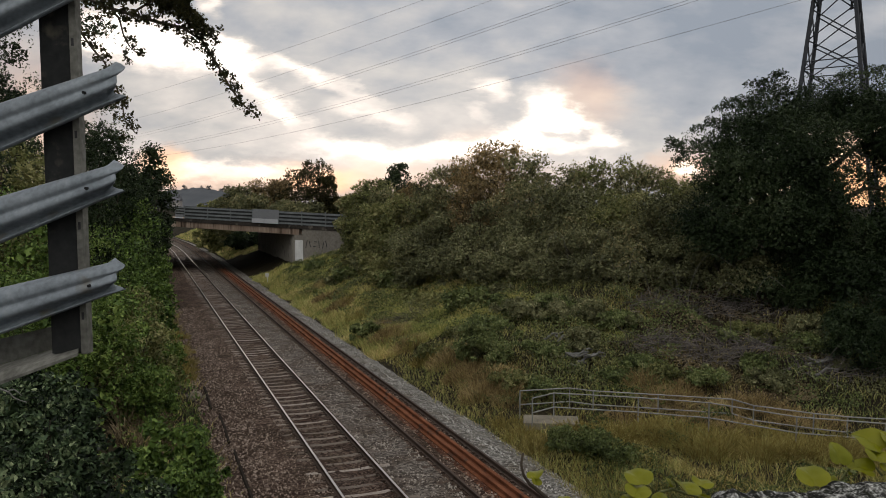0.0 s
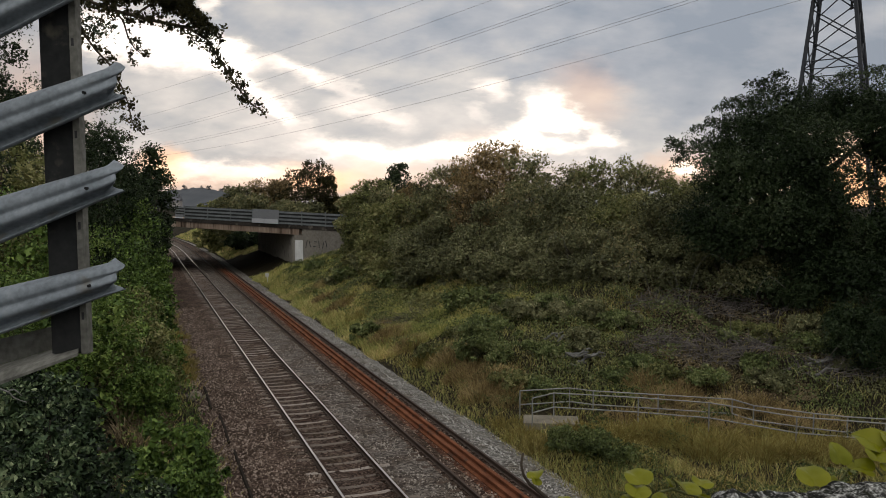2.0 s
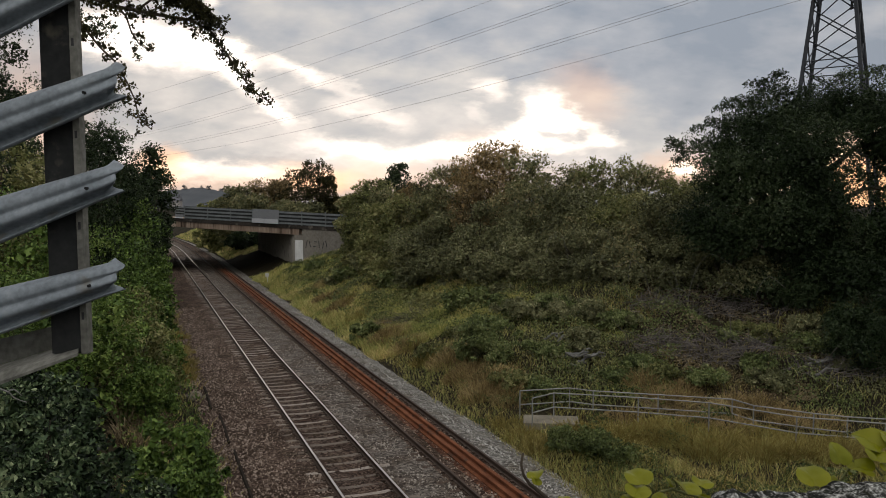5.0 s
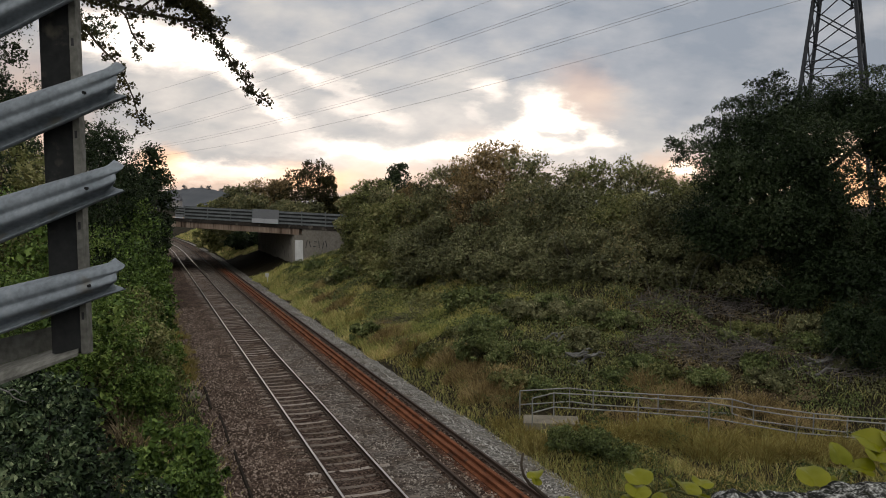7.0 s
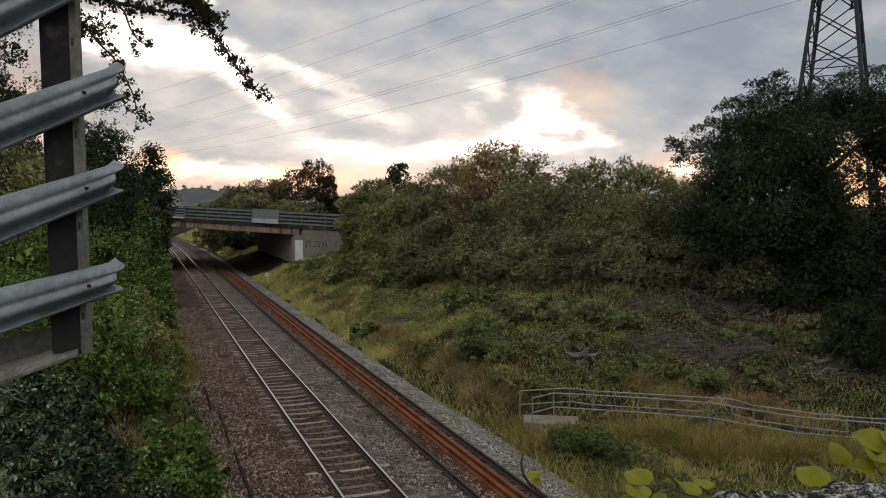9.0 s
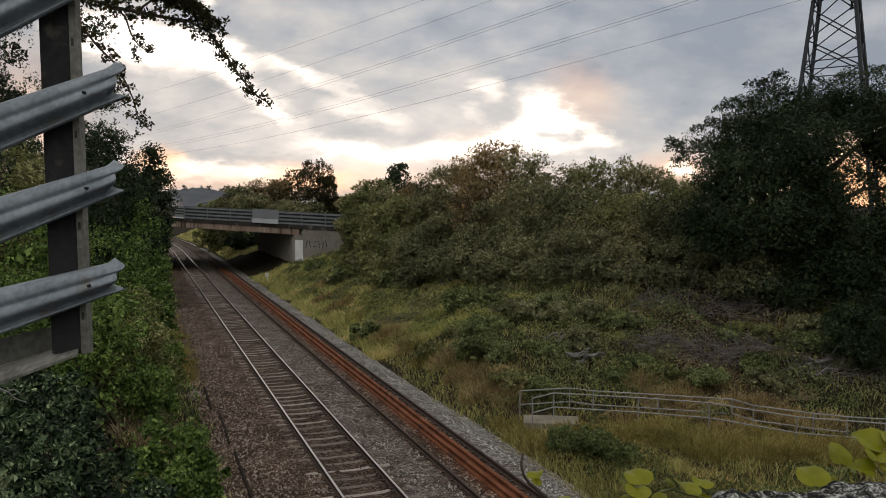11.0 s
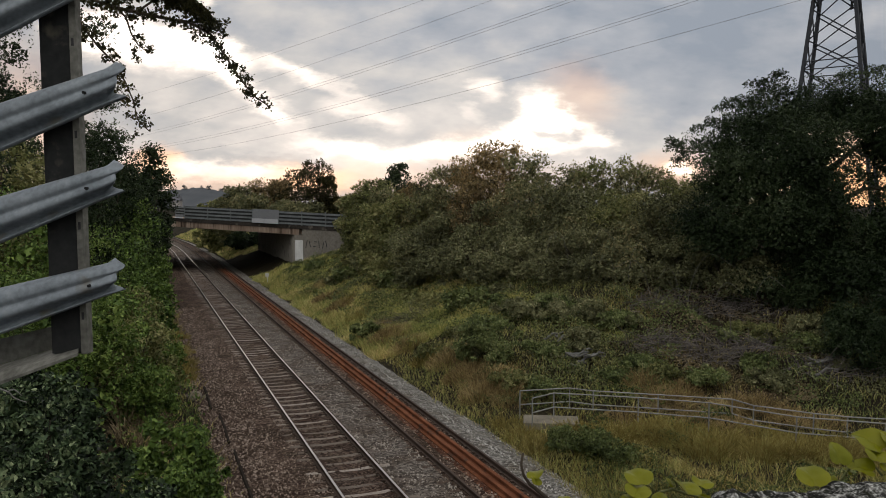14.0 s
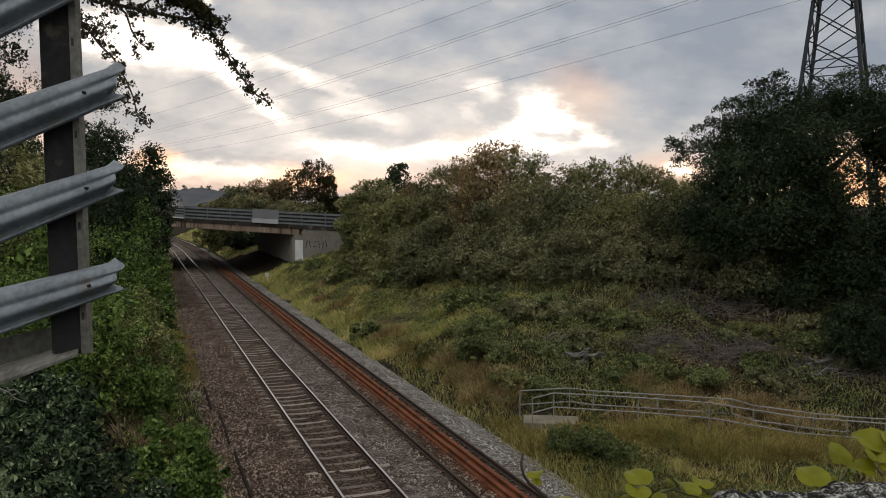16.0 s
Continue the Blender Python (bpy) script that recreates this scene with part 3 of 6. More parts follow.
RAILS_U = (-0.7525, 0.7525, UB - 0.7525, UB + 0.7525, UB + 0.0, UB + 0.31)
stones("ballast_stones", -0.66, 0.66, 14, 75, 6500, 0.034, M_STONE_DARK, "loose dark ballast stones between the rails", RAILS_U)
stones("ballast_stones", -3.7, -0.82, 14, 60, 19000, 0.04, M_STONE, "loose brown ballast stones", RAILS_U)
stones("ballast_stones", 0.95, 2.35, 14, 60, 9000, 0.042, M_STONE_MID, "loose grey-brown ballast stones", RAILS_U)
stones("ballast_stones", 2.35, 4.0, 14, 60, 6000, 0.04, M_STONE, "loose rust-brown ballast stones", RAILS_U)
stones("ballast_stones", 4.0, 5.7, 14, 70, 25000, 0.045, M_STONE_NEW, "loose grey ballast stones", RAILS_U)

# ---- moving clouds ----


def cloud_material():
    m, n, l, b = nodes_of("cloud_sheet")
    uv = n.new("ShaderNodeUVMap")
    uv.uv_map = "view"
    # coordinates: hundreds of units across, x to the right, y downwards
    base = n.new("ShaderNodeVectorMath")
    base.operation = "MULTIPLY_ADD"
    base.inputs[1].default_value = (13.58, -13.58, 0)
    base.inputs[2].default_value = (7.84, 3.65, 0)
    l.new(uv.outputs[0], base.inputs[0])
    stretch = n.new("ShaderNodeMapping")
    stretch.inputs["Rotation"].default_value = (0, 0, radians(-14))
    stretch.inputs["Scale"].default_value = (0.55, 1.25, 1)
    l.new(base.outputs[0], stretch.inputs["Vector"])

    def noise_at(scale, detail, rough=0.55, src=stretch):
        t = n.new("ShaderNodeTexNoise")
        t.inputs["Scale"].default_value, t.inputs["Detail"].default_value, t.inputs["Roughness"].default_value = scale, detail, rough
        l.new(src.outputs[0], t.inputs["Vector"])
        return t

    w = noise_at(3.0, 8, 0.6)
    wc = n.new("ShaderNodeVectorMath")
    wc.operation = "SUBTRACT"
    wc.inputs[1].default_value = (0.5, 0.5, 0.5)
    l.new(w.outputs["Color"], wc.inputs[0])
    wp = n.new("ShaderNodeVectorMath")
    wp.operation = "MULTIPLY_ADD"
    wp.inputs[1].default_value = (0.8, 0.5, 0)
    l.new(wc.outputs[0], wp.inputs[0])
    l.new(base.outputs[0], wp.inputs[2])

    def blob(cx, cy, rx, ry, turn, soft):
        mp = n.new("ShaderNodeMapping")
        mp.vector_type = "TEXTURE"
        mp.inputs["Location"].default_value = (cx / 100, cy / 100, 0)
        mp.inputs["Rotation"].default_value = (0, 0, radians(turn))
        mp.inputs["Scale"].default_value = (rx / 100, ry / 100, 1)
        l.new(wp.outputs[0], mp.inputs["Vector"])
        ln = n.new("ShaderNodeVectorMath")
        ln.operation = "LENGTH"
        l.new(mp.outputs[0], ln.inputs[0])
        mr = n.new("ShaderNodeMapRange")
        mr.interpolation_type = "SMOOTHSTEP"
        mr.inputs["From Min"].default_value, mr.inputs["From Max"].default_value = 1 + soft, 1 - soft
        l.new(ln.outputs["Value"], mr.inputs["Value"])
        return mr.outputs[0]

    def gain(sock, k, add=None):
        t = n.new("ShaderNodeMath")
        t.operation = "MULTIPLY_ADD"
        t.inputs[1].default_value = k
        l.new(sock, t.inputs[0])
        if add is None:
            t.inputs[2].default_value = 0
        else:
            l.new(add, t.inputs[2])
        return t.outputs[0]

    body = noise_at(1.1, 6, 0.5)
    spread = n.new("ShaderNodeMapRange")
    spread.inputs["From Min"].default_value, spread.inputs["From Max"].default_value = 0.3, 0.72
    l.new(body.outputs["Fac"], spread.inputs["Value"])
    total = gain(spread.outputs[0], 0.27)
    wisps = noise_at(2.6, 6, 0.52)
    total = gain(wisps.outputs["Fac"], 0.27, total)
    lift = n.new("ShaderNodeMath")
    lift.inputs[1].default_value = -0.025
    l.new(total, lift.inputs[0])
    total = lift.outputs[0]
    for cx, cy, rx, ry, turn, soft, k in CLOUD_LIGHT:
        total = gain(blob(cx, cy, rx, ry, turn, soft), k, total)
    r = ramp(n, [(0.0, (0.145, 0.171, 0.213)), (0.2, (0.213, 0.232, 0.266)), (0.4, (0.314, 0.316, 0.324)), (0.62, (0.452, 0.429, 0.422)), (0.8, (0.632, 0.588, 0.56)), (1.0, (0.95, 0.9, 0.85))])
    l.new(total, r.inputs[0])
    warm = n.new("ShaderNodeMixRGB")
    warm.inputs[2].default_value = (0.78, 0.45, 0.25, 1)
    amount = None
    for cx, cy, rx, ry, turn, soft, k in CLOUD_WARM:
        amount = gain(blob(cx, cy, rx, ry, turn, soft), k, amount)
    l.new(amount, warm.inputs[0])
    l.new(r.outputs[0], warm.inputs[1])
    tr = n.new("ShaderNodeBsdfTranslucent")
    l.new(warm.outputs[0], tr.inputs["Color"])
    l.new(tr.outputs[0], n["Material Output"].inputs["Surface"])
    return m


# where the sheet of cloud is thin: middle, half length, half width, turn, softness, how much
CLOUD_LIGHT = [
    (968, 198, 50, 30, 35, 0.6, 0.6), (915, 238, 80, 20, -18, 0.6, 0.5), (1000, 222, 66, 24, 15, 0.6, 0.45), (1066, 246, 30, 13, 5, 0.6, 0.4), (930, 258, 130, 12, 0, 0.7, 0.3),
    (865, 158, 24, 16, 20, 0.8, 0.36), (842, 198, 26, 10, 30, 0.9, 0.16), (1012, 241, 46, 9, 0, 0.7, -0.4),
    (265, 80, 135, 40, 8, 0.5, 0.7), (175, 60, 70, 34, 0, 0.6, 0.4), (400, 112, 56, 28, 30, 0.7, 0.4), (372, 12, 20, 16, 0, 0.7, 0.45),
    (470, 112, 90, 14, 18, 0.9, 0.36), (590, 154, 85, 11, 24, 0.95, 0.3), (450, 160, 75, 18, 38, 0.9, 0.4), (505, 206, 48, 11, 25, 0.95, 0.2),
    (655, 205, 60, 11, 15, 0.9, 0.3), (560, 250, 90, 14, 12, 0.9, 0.25), (640, 270, 200, 17, 3, 0.95, 0.34), (770, 266, 90, 14, -6, 0.8, 0.3),
    (400, 308, 170, 18, 4, 0.6, 0.5), (640, 310, 130, 20, 0, 0.8, 0.3), (1206, 303, 20, 12, 0, 0.9, 0.9)]
CLOUD_LIGHT_FAR = [
    (1515, 325, 100, 80, 20, 0.8, 0.7), (180, 290, 140, 50, 0, 0.8, 0.4), (900, 240, 420, 120, 0, 0.9, 0.14), (1300, 90, 400, 150, 10, 0.9, -0.2),
    (340, 185, 140, 45, 8, 0.7, 0.12), (260, 170, 380, 220, 0, 0.9, 0.05), (720, 225, 360, 70, 4, 0.9, 0.07), (1150, 260, 180, 60, 0, 0.9, 0.1)]
CLOUD_LIGHT = CLOUD_LIGHT + CLOUD_LIGHT_FAR
# warm cloud tints; those behind trees paint in an orange lens glow
CLOUD_WARM = [(1035, 168, 55, 42, 30, 0.9, 0.2), (850, 265, 60, 25, 0, 0.9, 0.2), (284, 294, 40, 26, 0, 0.8, 0.75), (548, 322, 60, 22, 0, 0.8, 0.5), (400, 330, 300, 25, 0, 0.8, 0.2), (1520, 335, 140, 90, 0, 0.7, 0.97), (1208, 306, 60, 28, 0, 0.9, 0.45), (700, 320, 300, 30, 0, 0.8, 0.22), (40, 250, 100, 120, 0, 0.8, 0.3)]


def cloud_sheet():
    az = np.radians(np.linspace(-62, 62, 63))
    el = np.radians(np.linspace(-1.5, 58, 32))
    A, E = np.meshgrid(az, el)
    R = 2400.0
    v = np.stack([R * np.sin(A) * np.cos(E), R * np.cos(A) * np.cos(E), R * np.sin(E)], axis=-1).reshape(-1, 3)
    ni, nj = len(az), len(el)
    ii, jj = np.meshgrid(np.arange(ni - 1), np.arange(nj - 1))
    f = (jj * ni + ii).ravel()[:, None] + np.array([[0, 1, ni + 1, ni]])
    me = mesh_from("backdrop", v, f, cloud_material(), True)
    uvl = me.uv_layers.new(name="view")
    li = np.zeros(len(me.loops), np.int32)
    me.loops.foreach_get("vertex_index", li)
    uv = np.stack([np.tan(A).ravel(), (np.tan(E) / np.cos(A)).ravel()], axis=1)[li]
    uvl.data.foreach_set("uv", uv.astype(np.float32).ravel())
    ob = new("backdrop", me)
    ob.location = (0, 0, EYE_Z)
    return tagged(ob, "drifting sheet of grey evening cloud lit from behind", "sky", kind="structure")


clouds = cloud_sheet()

# ---- road bridge over the cutting ----
BR = Vector((-27.8, 87.0, 0))
BE = Vector((0.902, -0.431, 0))
POSTS = [-1.95, 1.49, 4.74, 7.81, 11.31, 14.32, 17.31]      # parapet posts along the bridge


def bridge_point(t, w, z):
    """t: along the near face, to the right; w: back along the railway."""
    p = BR + BE * t + D * w
    return Vector((p.x, p.y, z))


def soffit(t):
    return 4.9 - 0.0385 * t


def prism(bm, t0, t1, w0, w1, lo, hi):
    """A block between two stations whose bottom and top follow the slope of the road."""
    cs = [bridge_point(t, w, f(t)) for f in (lo, hi) for t, w in ((t0, w0), (t1, w0), (t1, w1), (t0, w1))]
    v = [bm.verts.new(c) for c in cs]
    for a in ((0, 1, 2, 3), (4, 5, 6, 7), (0, 1, 5, 4), (1, 2, 6, 5), (2, 3, 7, 6), (3, 0, 4, 7)):
        bm.faces.new([v[i] for i in a])
    return bm


def road_bridge():
    t = thing("road_bridge", "concrete road bridge with stained beam and steel parapet over the railway", "bridge")
    part("deck", prism(bmesh.new(), -16, 24, 0.35, 26.65, lambda a: soffit(a) + 0.15, lambda a: soffit(a) + 0.95), M_CONC, t)
    for w0, w1 in ((0.0, 0.35), (26.65, 27.0)):
        for a in range(-16, 14, 5):
            part("edge_beam", prism(bmesh.new(), a + 0.015, min(a + 5, 14.3) - 0.015, w0, w1, soffit, lambda k: soffit(k) + 0.62), M_CONC, t, "rust-stained concrete edge beam")
        part("coping", prism(bmesh.new(), -16, 24, w0 - 0.12, w1 + 0.1, lambda k: soffit(k) + 0.62, lambda k: soffit(k) + 1.0), M_STRING, t, "dark weathered coping")
    ab = part("abutment", prism(bmesh.new(), 13.2, 14.6, 0.4, 26.6, lambda k: -0.6, lambda k: soffit(k) + 0.15), M_ABUT, t)
    # unseen left abutment, set close to the track to darken the underpass
    part("abutment", prism(bmesh.new(), -7.6, -6.3, 0.4, 26.6, lambda k: -0.6, lambda k: soffit(k) + 0.15), M_ABUT, t)
    part("white_pillar", prism(bmesh.new(), 13.5, 14.45, -0.15, 0.4, lambda k: -0.4, lambda k: soffit(k) - 0.55), M_WHITE, t, "white painted pillar end")
    part("pillar_cap", prism(bmesh.new(), 13.4, 14.6, -0.12, 0.4, lambda k: soffit(k) - 0.55, soffit), M_ABUT, t)
    part("wing_wall", prism(bmesh.new(), 14.4, 23, -0.05, 0.5, lambda k: -0.4, lambda k: soffit(k) + 0.62), M_ABUT, t, "grey wing wall with sprayed letters")
    part("wing_wall", prism(bmesh.new(), -16, -7.6, -0.05, 0.5, lambda k: -0.4, lambda k: soffit(k)), M_ABUT, t)
    # sprayed marks: strokes only
    bm = bmesh.new()
    for k, (a0, a1, lo, hi) in enumerate(((0.0, 0.2, 0.0, 0.8), (0.6, 0.45, 0.1, 0.75), (0.95, 1.3, 0.15, 0.2), (1.05, 1.4, 0.7, 0.65), (1.7, 1.65, 0.05, 0.8), (2.1, 2.3, 0.0, 0.7), (2.65, 2.5, 0.1, 0.8))):
        bar(bm, bridge_point(14.8 + a0, -0.06, 3.0 + lo), bridge_point(14.8 + a1, -0.06, 3.0 + hi), 0.04)
    part("graffiti", bm, M_PAINT, t, "black sprayed scrawl")
    # parapets
    for w in (0.1, 26.9):
        top = lambda k: soffit(k) + 1.0
        for a in POSTS + [POSTS[-1] + 2.4, POSTS[-1] + 4.8]:
            part("parapet_post", prism(bmesh.new(), a - 0.06, a + 0.06, w - 0.24, w - 0.1, top, lambda k: top(k) + 1.52), M_PARAPET, t)
        # added backing sheet, coloured dark so that the rail gaps look shaded
        part("infill_panel", prism(bmesh.new(), POSTS[0], 23, w - 0.09, w - 0.06, top, lambda k: top(k) + 1.42), M_INFILL, t, "added dark sheet that darkens the gaps between the rails")
        for h in (0.05, 0.43, 0.81, 1.19):
            bm = prism(bmesh.new(), POSTS[0], 23, w - 0.2, w - 0.12, lambda k: top(k) + h, lambda k: top(k) + h + 0.2)
            bm.verts.ensure_lookup_table()
            for i in (4, 5):
                bm.verts[i].co += D * 0.06
            part("parapet_rail", bm, M_PARAPET, t)
    for a0, a1, h in ((POSTS[3], POSTS[4], 1.52), (POSTS[0] - 1.4, POSTS[0] - 0.2, 0.45)):
        low = h * 0.34
        part("pale_panel", prism(bmesh.new(), a0, a1, -0.17, -0.13, lambda k: top(k) + low, lambda k: top(k) + h), M_PARAPET_SHEET, t, "grey sheet fixed over the parapet")
        bm = prism(bmesh.new(), a0 - 0.12, a1 - 0.12, -0.2, -0.16, lambda k: top(k) + 0.02, lambda k: top(k) + low - 0.01)
        bm.verts.ensure_lookup_table()
        for i in (0, 1):
            bm.verts[i].co -= D * 0.3
        part("pale_skirt", bm, M_PANEL, t, "pale flared foot of the sheet")
    return t


road_bridge()

# ---- power pylon and lines ----


PYLON_TURN = -34


def pylon(x, y, turn):
    t = thing("power_pylon", "grey steel lattice electricity pylon rising behind the trees", "pylon")
    z0, z1 = 5.3, 48.0

    def half(z):
        return 0.5 + (38.0 - z) * 0.102 if z < 38 else 0.5

    def corner(k, z):
        h = half(z)
        sx, sy = ((-1, -1), (1, -1), (1, 1), (-1, 1))[k]
        q = Matrix.Rotation(radians(turn), 3, "Z") @ Vector((sx * h, sy * h, 0))
        return Vector((x + q.x, y + q.y, z))

    for k in range(4):
        part("leg", bar(bar(bmesh.new(), corner(k, z0 - 0.5), corner(k, 38), 0.2), corner(k, 38), corner(k, z1), 0.14), M_PYLON, t)
    zs = [5.3, 11.5, 16.5, 19.9, 22.6, 25.4, 28.2, 31, 33.5, 36, 38, 40, 42, 44, 46, 48]
    for a, b in zip(zs, zs[1:]):
        for k in range(4):
            part("brace", bar(bmesh.new(), corner(k, a), corner((k + 1) % 4, b), 0.06), M_PYLON, t)
            part("brace", bar(bmesh.new(), corner((k + 1) % 4, a), corner(k, b), 0.06), M_PYLON, t)
            if a in (16.5, 28.2, 38, 44):
                part("girt", bar(bmesh.new(), corner(k, a), corner((k + 1) % 4, a), 0.055), M_PYLON, t)
            if a == 19.9:
                for up in (0.0, 0.75):
                    part("girt", bar(bmesh.new(), corner(k, a + up), corner((k + 1) % 4, a + up), 0.05), M_PYLON, t)
    for z in ARMS:
        for sgn in (-1, 1):
            bm = bmesh.new()
            tip = Vector((x, y, z)) + Vector((0.79, 0.62, 0)) * (3.6 * sgn) - Vector((0.37, 0, 0))
            for k in ((0, 3) if sgn < 0 else (1, 2)):
                bar(bm, corner(k, z), tip, 0.07)
                bar(bm, corner(k, z + 1.4), tip, 0.07)
            part("cross_arm", bm, M_PYLON, t)
    return t


ARMS = [26.12, 29.29, 33.53, 36.42, 38.71]
first = pylon(36.35, 72.00, PYLON_TURN)
copy_thing(first, Matrix.Translation(Vector((-198.55, 258.0, 0.0))))


def power_line(a, b, sag):
    pts = []
    for i in range(41):
        k = i / 40
        p = Vector(a).lerp(Vector(b), k)
        p.z -= 4 * sag * k * (1 - k)
        pts.append(p)
    t = thing("power_line", "thin overhead power cable sagging across the sky", "cable", "overhead power cables")
    part("wire", tube(bmesh.new(), pts, [0.018 + 0.004 * i / 40 for i in range(41)], 5), M_WIRE, t)


for a, b, sag in [((33.13, 69.77, 26.12), (-165.41, 327.77, 27.56), 5.5), ((33.13, 69.77, 29.29), (-165.41, 327.77, 29.23), 5), ((33.13, 69.77, 29.0), (-165.41, 327.77, 28.28), 5), ((33.13, 69.77, 33.53), (-165.41, 327.77, 32.1), 4), ((33.13, 69.77, 33.23), (-165.41, 327.77, 31.14), 4), ((33.13, 69.77, 36.42), (-165.41, 327.77, 37.34), 3.5), ((33.13, 69.77, 38.71), (-165.41, 327.77, 45.66), 3)]:
    power_line(a, b, sag)

# ---- handrail walkway beside the culvert ----


def handrail(name, posts, label):
    """posts: (x, y, top) along the run."""
    t = thing(name, label, "handrail", "walkway handrails")
    for x, y, top in posts:
        part("post", tube(bmesh.new(), [(x, y, float(ground_z(x, y)) - 0.15), (x, y, top)], [0.024, 0.024], 7), M_FENCE, t)
    for drop in (0.0, 0.5):
        for (x0, y0, t0), (x1, y1, t1) in zip(posts, posts[1:]):
            part("rail", tube(bmesh.new(), [(x0, y0, t0 - drop), (x1, y1, t1 - drop)], [0.022, 0.022], 7), M_FENCE, t)
    return t


handrail("handrail", [(3.02, 25.6, 0.92), (3.89, 26.6, 0.85), (6.6, 25.6, 0.94), (8.71, 24.8, 0.97), (10.94, 23.4, 0.89), (13.35, 22.8, 0.85), (14.87, 22.2, 0.86)], "galvanised tube handrail with two rails beside a grassy path")
handrail("handrail", [(2.76, 27.2, 0.78), (4.64, 27.8, 0.74), (5.43, 27.4, 0.73), (7.61, 26.8, 0.74), (9.93, 26.0, 0.78), (10.42, 25.4, 0.72), (12.05, 24.6, 0.67), (12.94, 24.2, 0.67), (14.74, 23.6, 0.71)], "galvanised tube handrail with two rails beside a grassy path")
SLAB_AT = (3.75, 26.30, float(ground_z(3.75, 26.3)) + 0.02)
t = thing("culvert_slab", "worn concrete slab at the end of the handrails", "slab")
part("slab", box(bmesh.new(), (-0.95, -0.55, -0.6), (0.95, 0.5, 0.09), 0.03), M_SLAB, t, m=pose(*SLAB_AT, 0, 0, -6))

# ---- small trackside marker ----
t = thing("trackside_marker", "small white plate on a short post beside the track", "sign")
mx, my = -17.24, 75.00
mz = float(ground_z(mx, my))
part("post", tube(bmesh.new(), [(mx, my, mz - 0.1), (mx, my, mz + 0.75)], [0.035, 0.035], 8), M_WHITE, t)
part("plate", box(bmesh.new(), (mx - 0.17, my - 0.06, mz + 0.7), (mx + 0.17, my - 0.036, mz + 1.05), 0.008), M_WHITE, t)

# ---- bleached branches and brushwood on the bank ----


def log_heap(x, y, spread, count, thick, label):
    t = thing("branch_heap", label, "branches", "cut branches on the bank")
    for i in range(count):
        a = random.uniform(-0.5, 0.5) + (math.pi if random.random() < 0.5 else 0)
        cx, cy = x + random.uniform(-spread, spread) * 0.5, y + random.uniform(-spread, spread) * 0.4
        ln = spread * random.uniform(0.6, 1.1)
        pts = []
        for k in range(5):
            q = (k / 4 - 0.5) * ln
            px, py = cx + q * math.cos(a), cy + q * math.sin(a) * 0.8
            pts.append((px, py, float(ground_z(px, py)) + 0.15 + 0.05 * i * thick / 0.05 * 0.6 + 0.06 * math.sin(k * 2.1 + i)))
        part("branch", tube(bmesh.new(), pts, [thick, thick * 0.95, thick * 0.8, thick * 0.7, thick * 0.45], 6), M_DEADWOOD, t)
    return t


for x, y, sp, n in [(5.63, 30.8, 1.0, 9), (4.85, 32.52, 1.0, 5), (14.6, 28.59, 1.2, 5)]:
    log_heap(x, y, sp, n, 0.06, "grey bleached cut branches lying on the grass")


def brushwood(name, spots, count, label):
    gen = np.random.default_rng(31)
    v, f = [], []
    for x, y, r in spots:
        n = count
        a = gen.uniform(0, 2 * np.pi, n)
        rr = r * np.sqrt(gen.uniform(0, 1, n))
        bx, by = x + rr * np.cos(a) * 1.5, y + rr * np.sin(a)
        bz = ground_z(bx, by) + gen.uniform(0, 0.35, n)
        d = unit(gen.normal(size=(n, 3)) * np.array([1, 0.6, 0.45]))
        ln = gen.uniform(0.4, 1.3, n)[:, None]
        b = np.stack([bx, by, bz], axis=1)
        side = unit(np.cross(d, gen.normal(size=(n, 3)))) * 0.012
        up = unit(np.cross(d, side)) * 0.012
        e = b + d * ln + np.array([0, 0, -0.1]) * ln
        v.append(np.stack([b + side, b - side, b + up * 1.7, e + side * 0.4, e - side * 0.4, e + up], axis=1).reshape(-1, 3))
    v = np.concatenate(v)
    i = np.arange(len(v) // 6)[:, None, None] * 6
    tri = np.array([(0, 1, 4), (0, 4, 3), (1, 2, 5), (1, 5, 4), (2, 0, 3), (2, 3, 5)])
    return tagged(new(name, mesh_from(name, v, (i + tri[None]).reshape(-1, 3), M_TWIG)), label, "twigs", kind="stuff")


brushwood("brushwood", [(9.81, 30.62, 1.0), (10.92, 30.21, 1.1), (9.71, 34.4, 0.9), (12.04, 30.22, 0.8), (12.2, 33.6, 0.9), (14.2, 33.2, 1.0), (8.6, 31.2, 0.8), (14.49, 28.8, 1.0), (15.82, 28.5, 0.9), (-2.7, 43.39, 0.9)], 190, "dry grey brushwood scattered over the bank")

def rubble_heap(x, y):
    t = thing("rubble_heap", "small heap of pale broken stones beside the track", "stones")
    for i in range(7):
        bm = bmesh.new()
        bmesh.ops.create_icosphere(bm, subdivisions=1, radius=random.uniform(0.1, 0.2))
        for v in bm.verts:
            v.co *= random.uniform(0.7, 1.2)
        px, py = x + random.uniform(-0.4, 0.4), y + random.uniform(-0.5, 0.5)
        part("lump", bm, M_SLAB, t, m=pose(px, py, max(float(ground_z(px, py)), -0.3) + 0.08, random.uniform(0, 90), random.uniform(0, 90), 0))


rubble_heap(-9.77, 30.20)

# ---- trees and shrubs ----


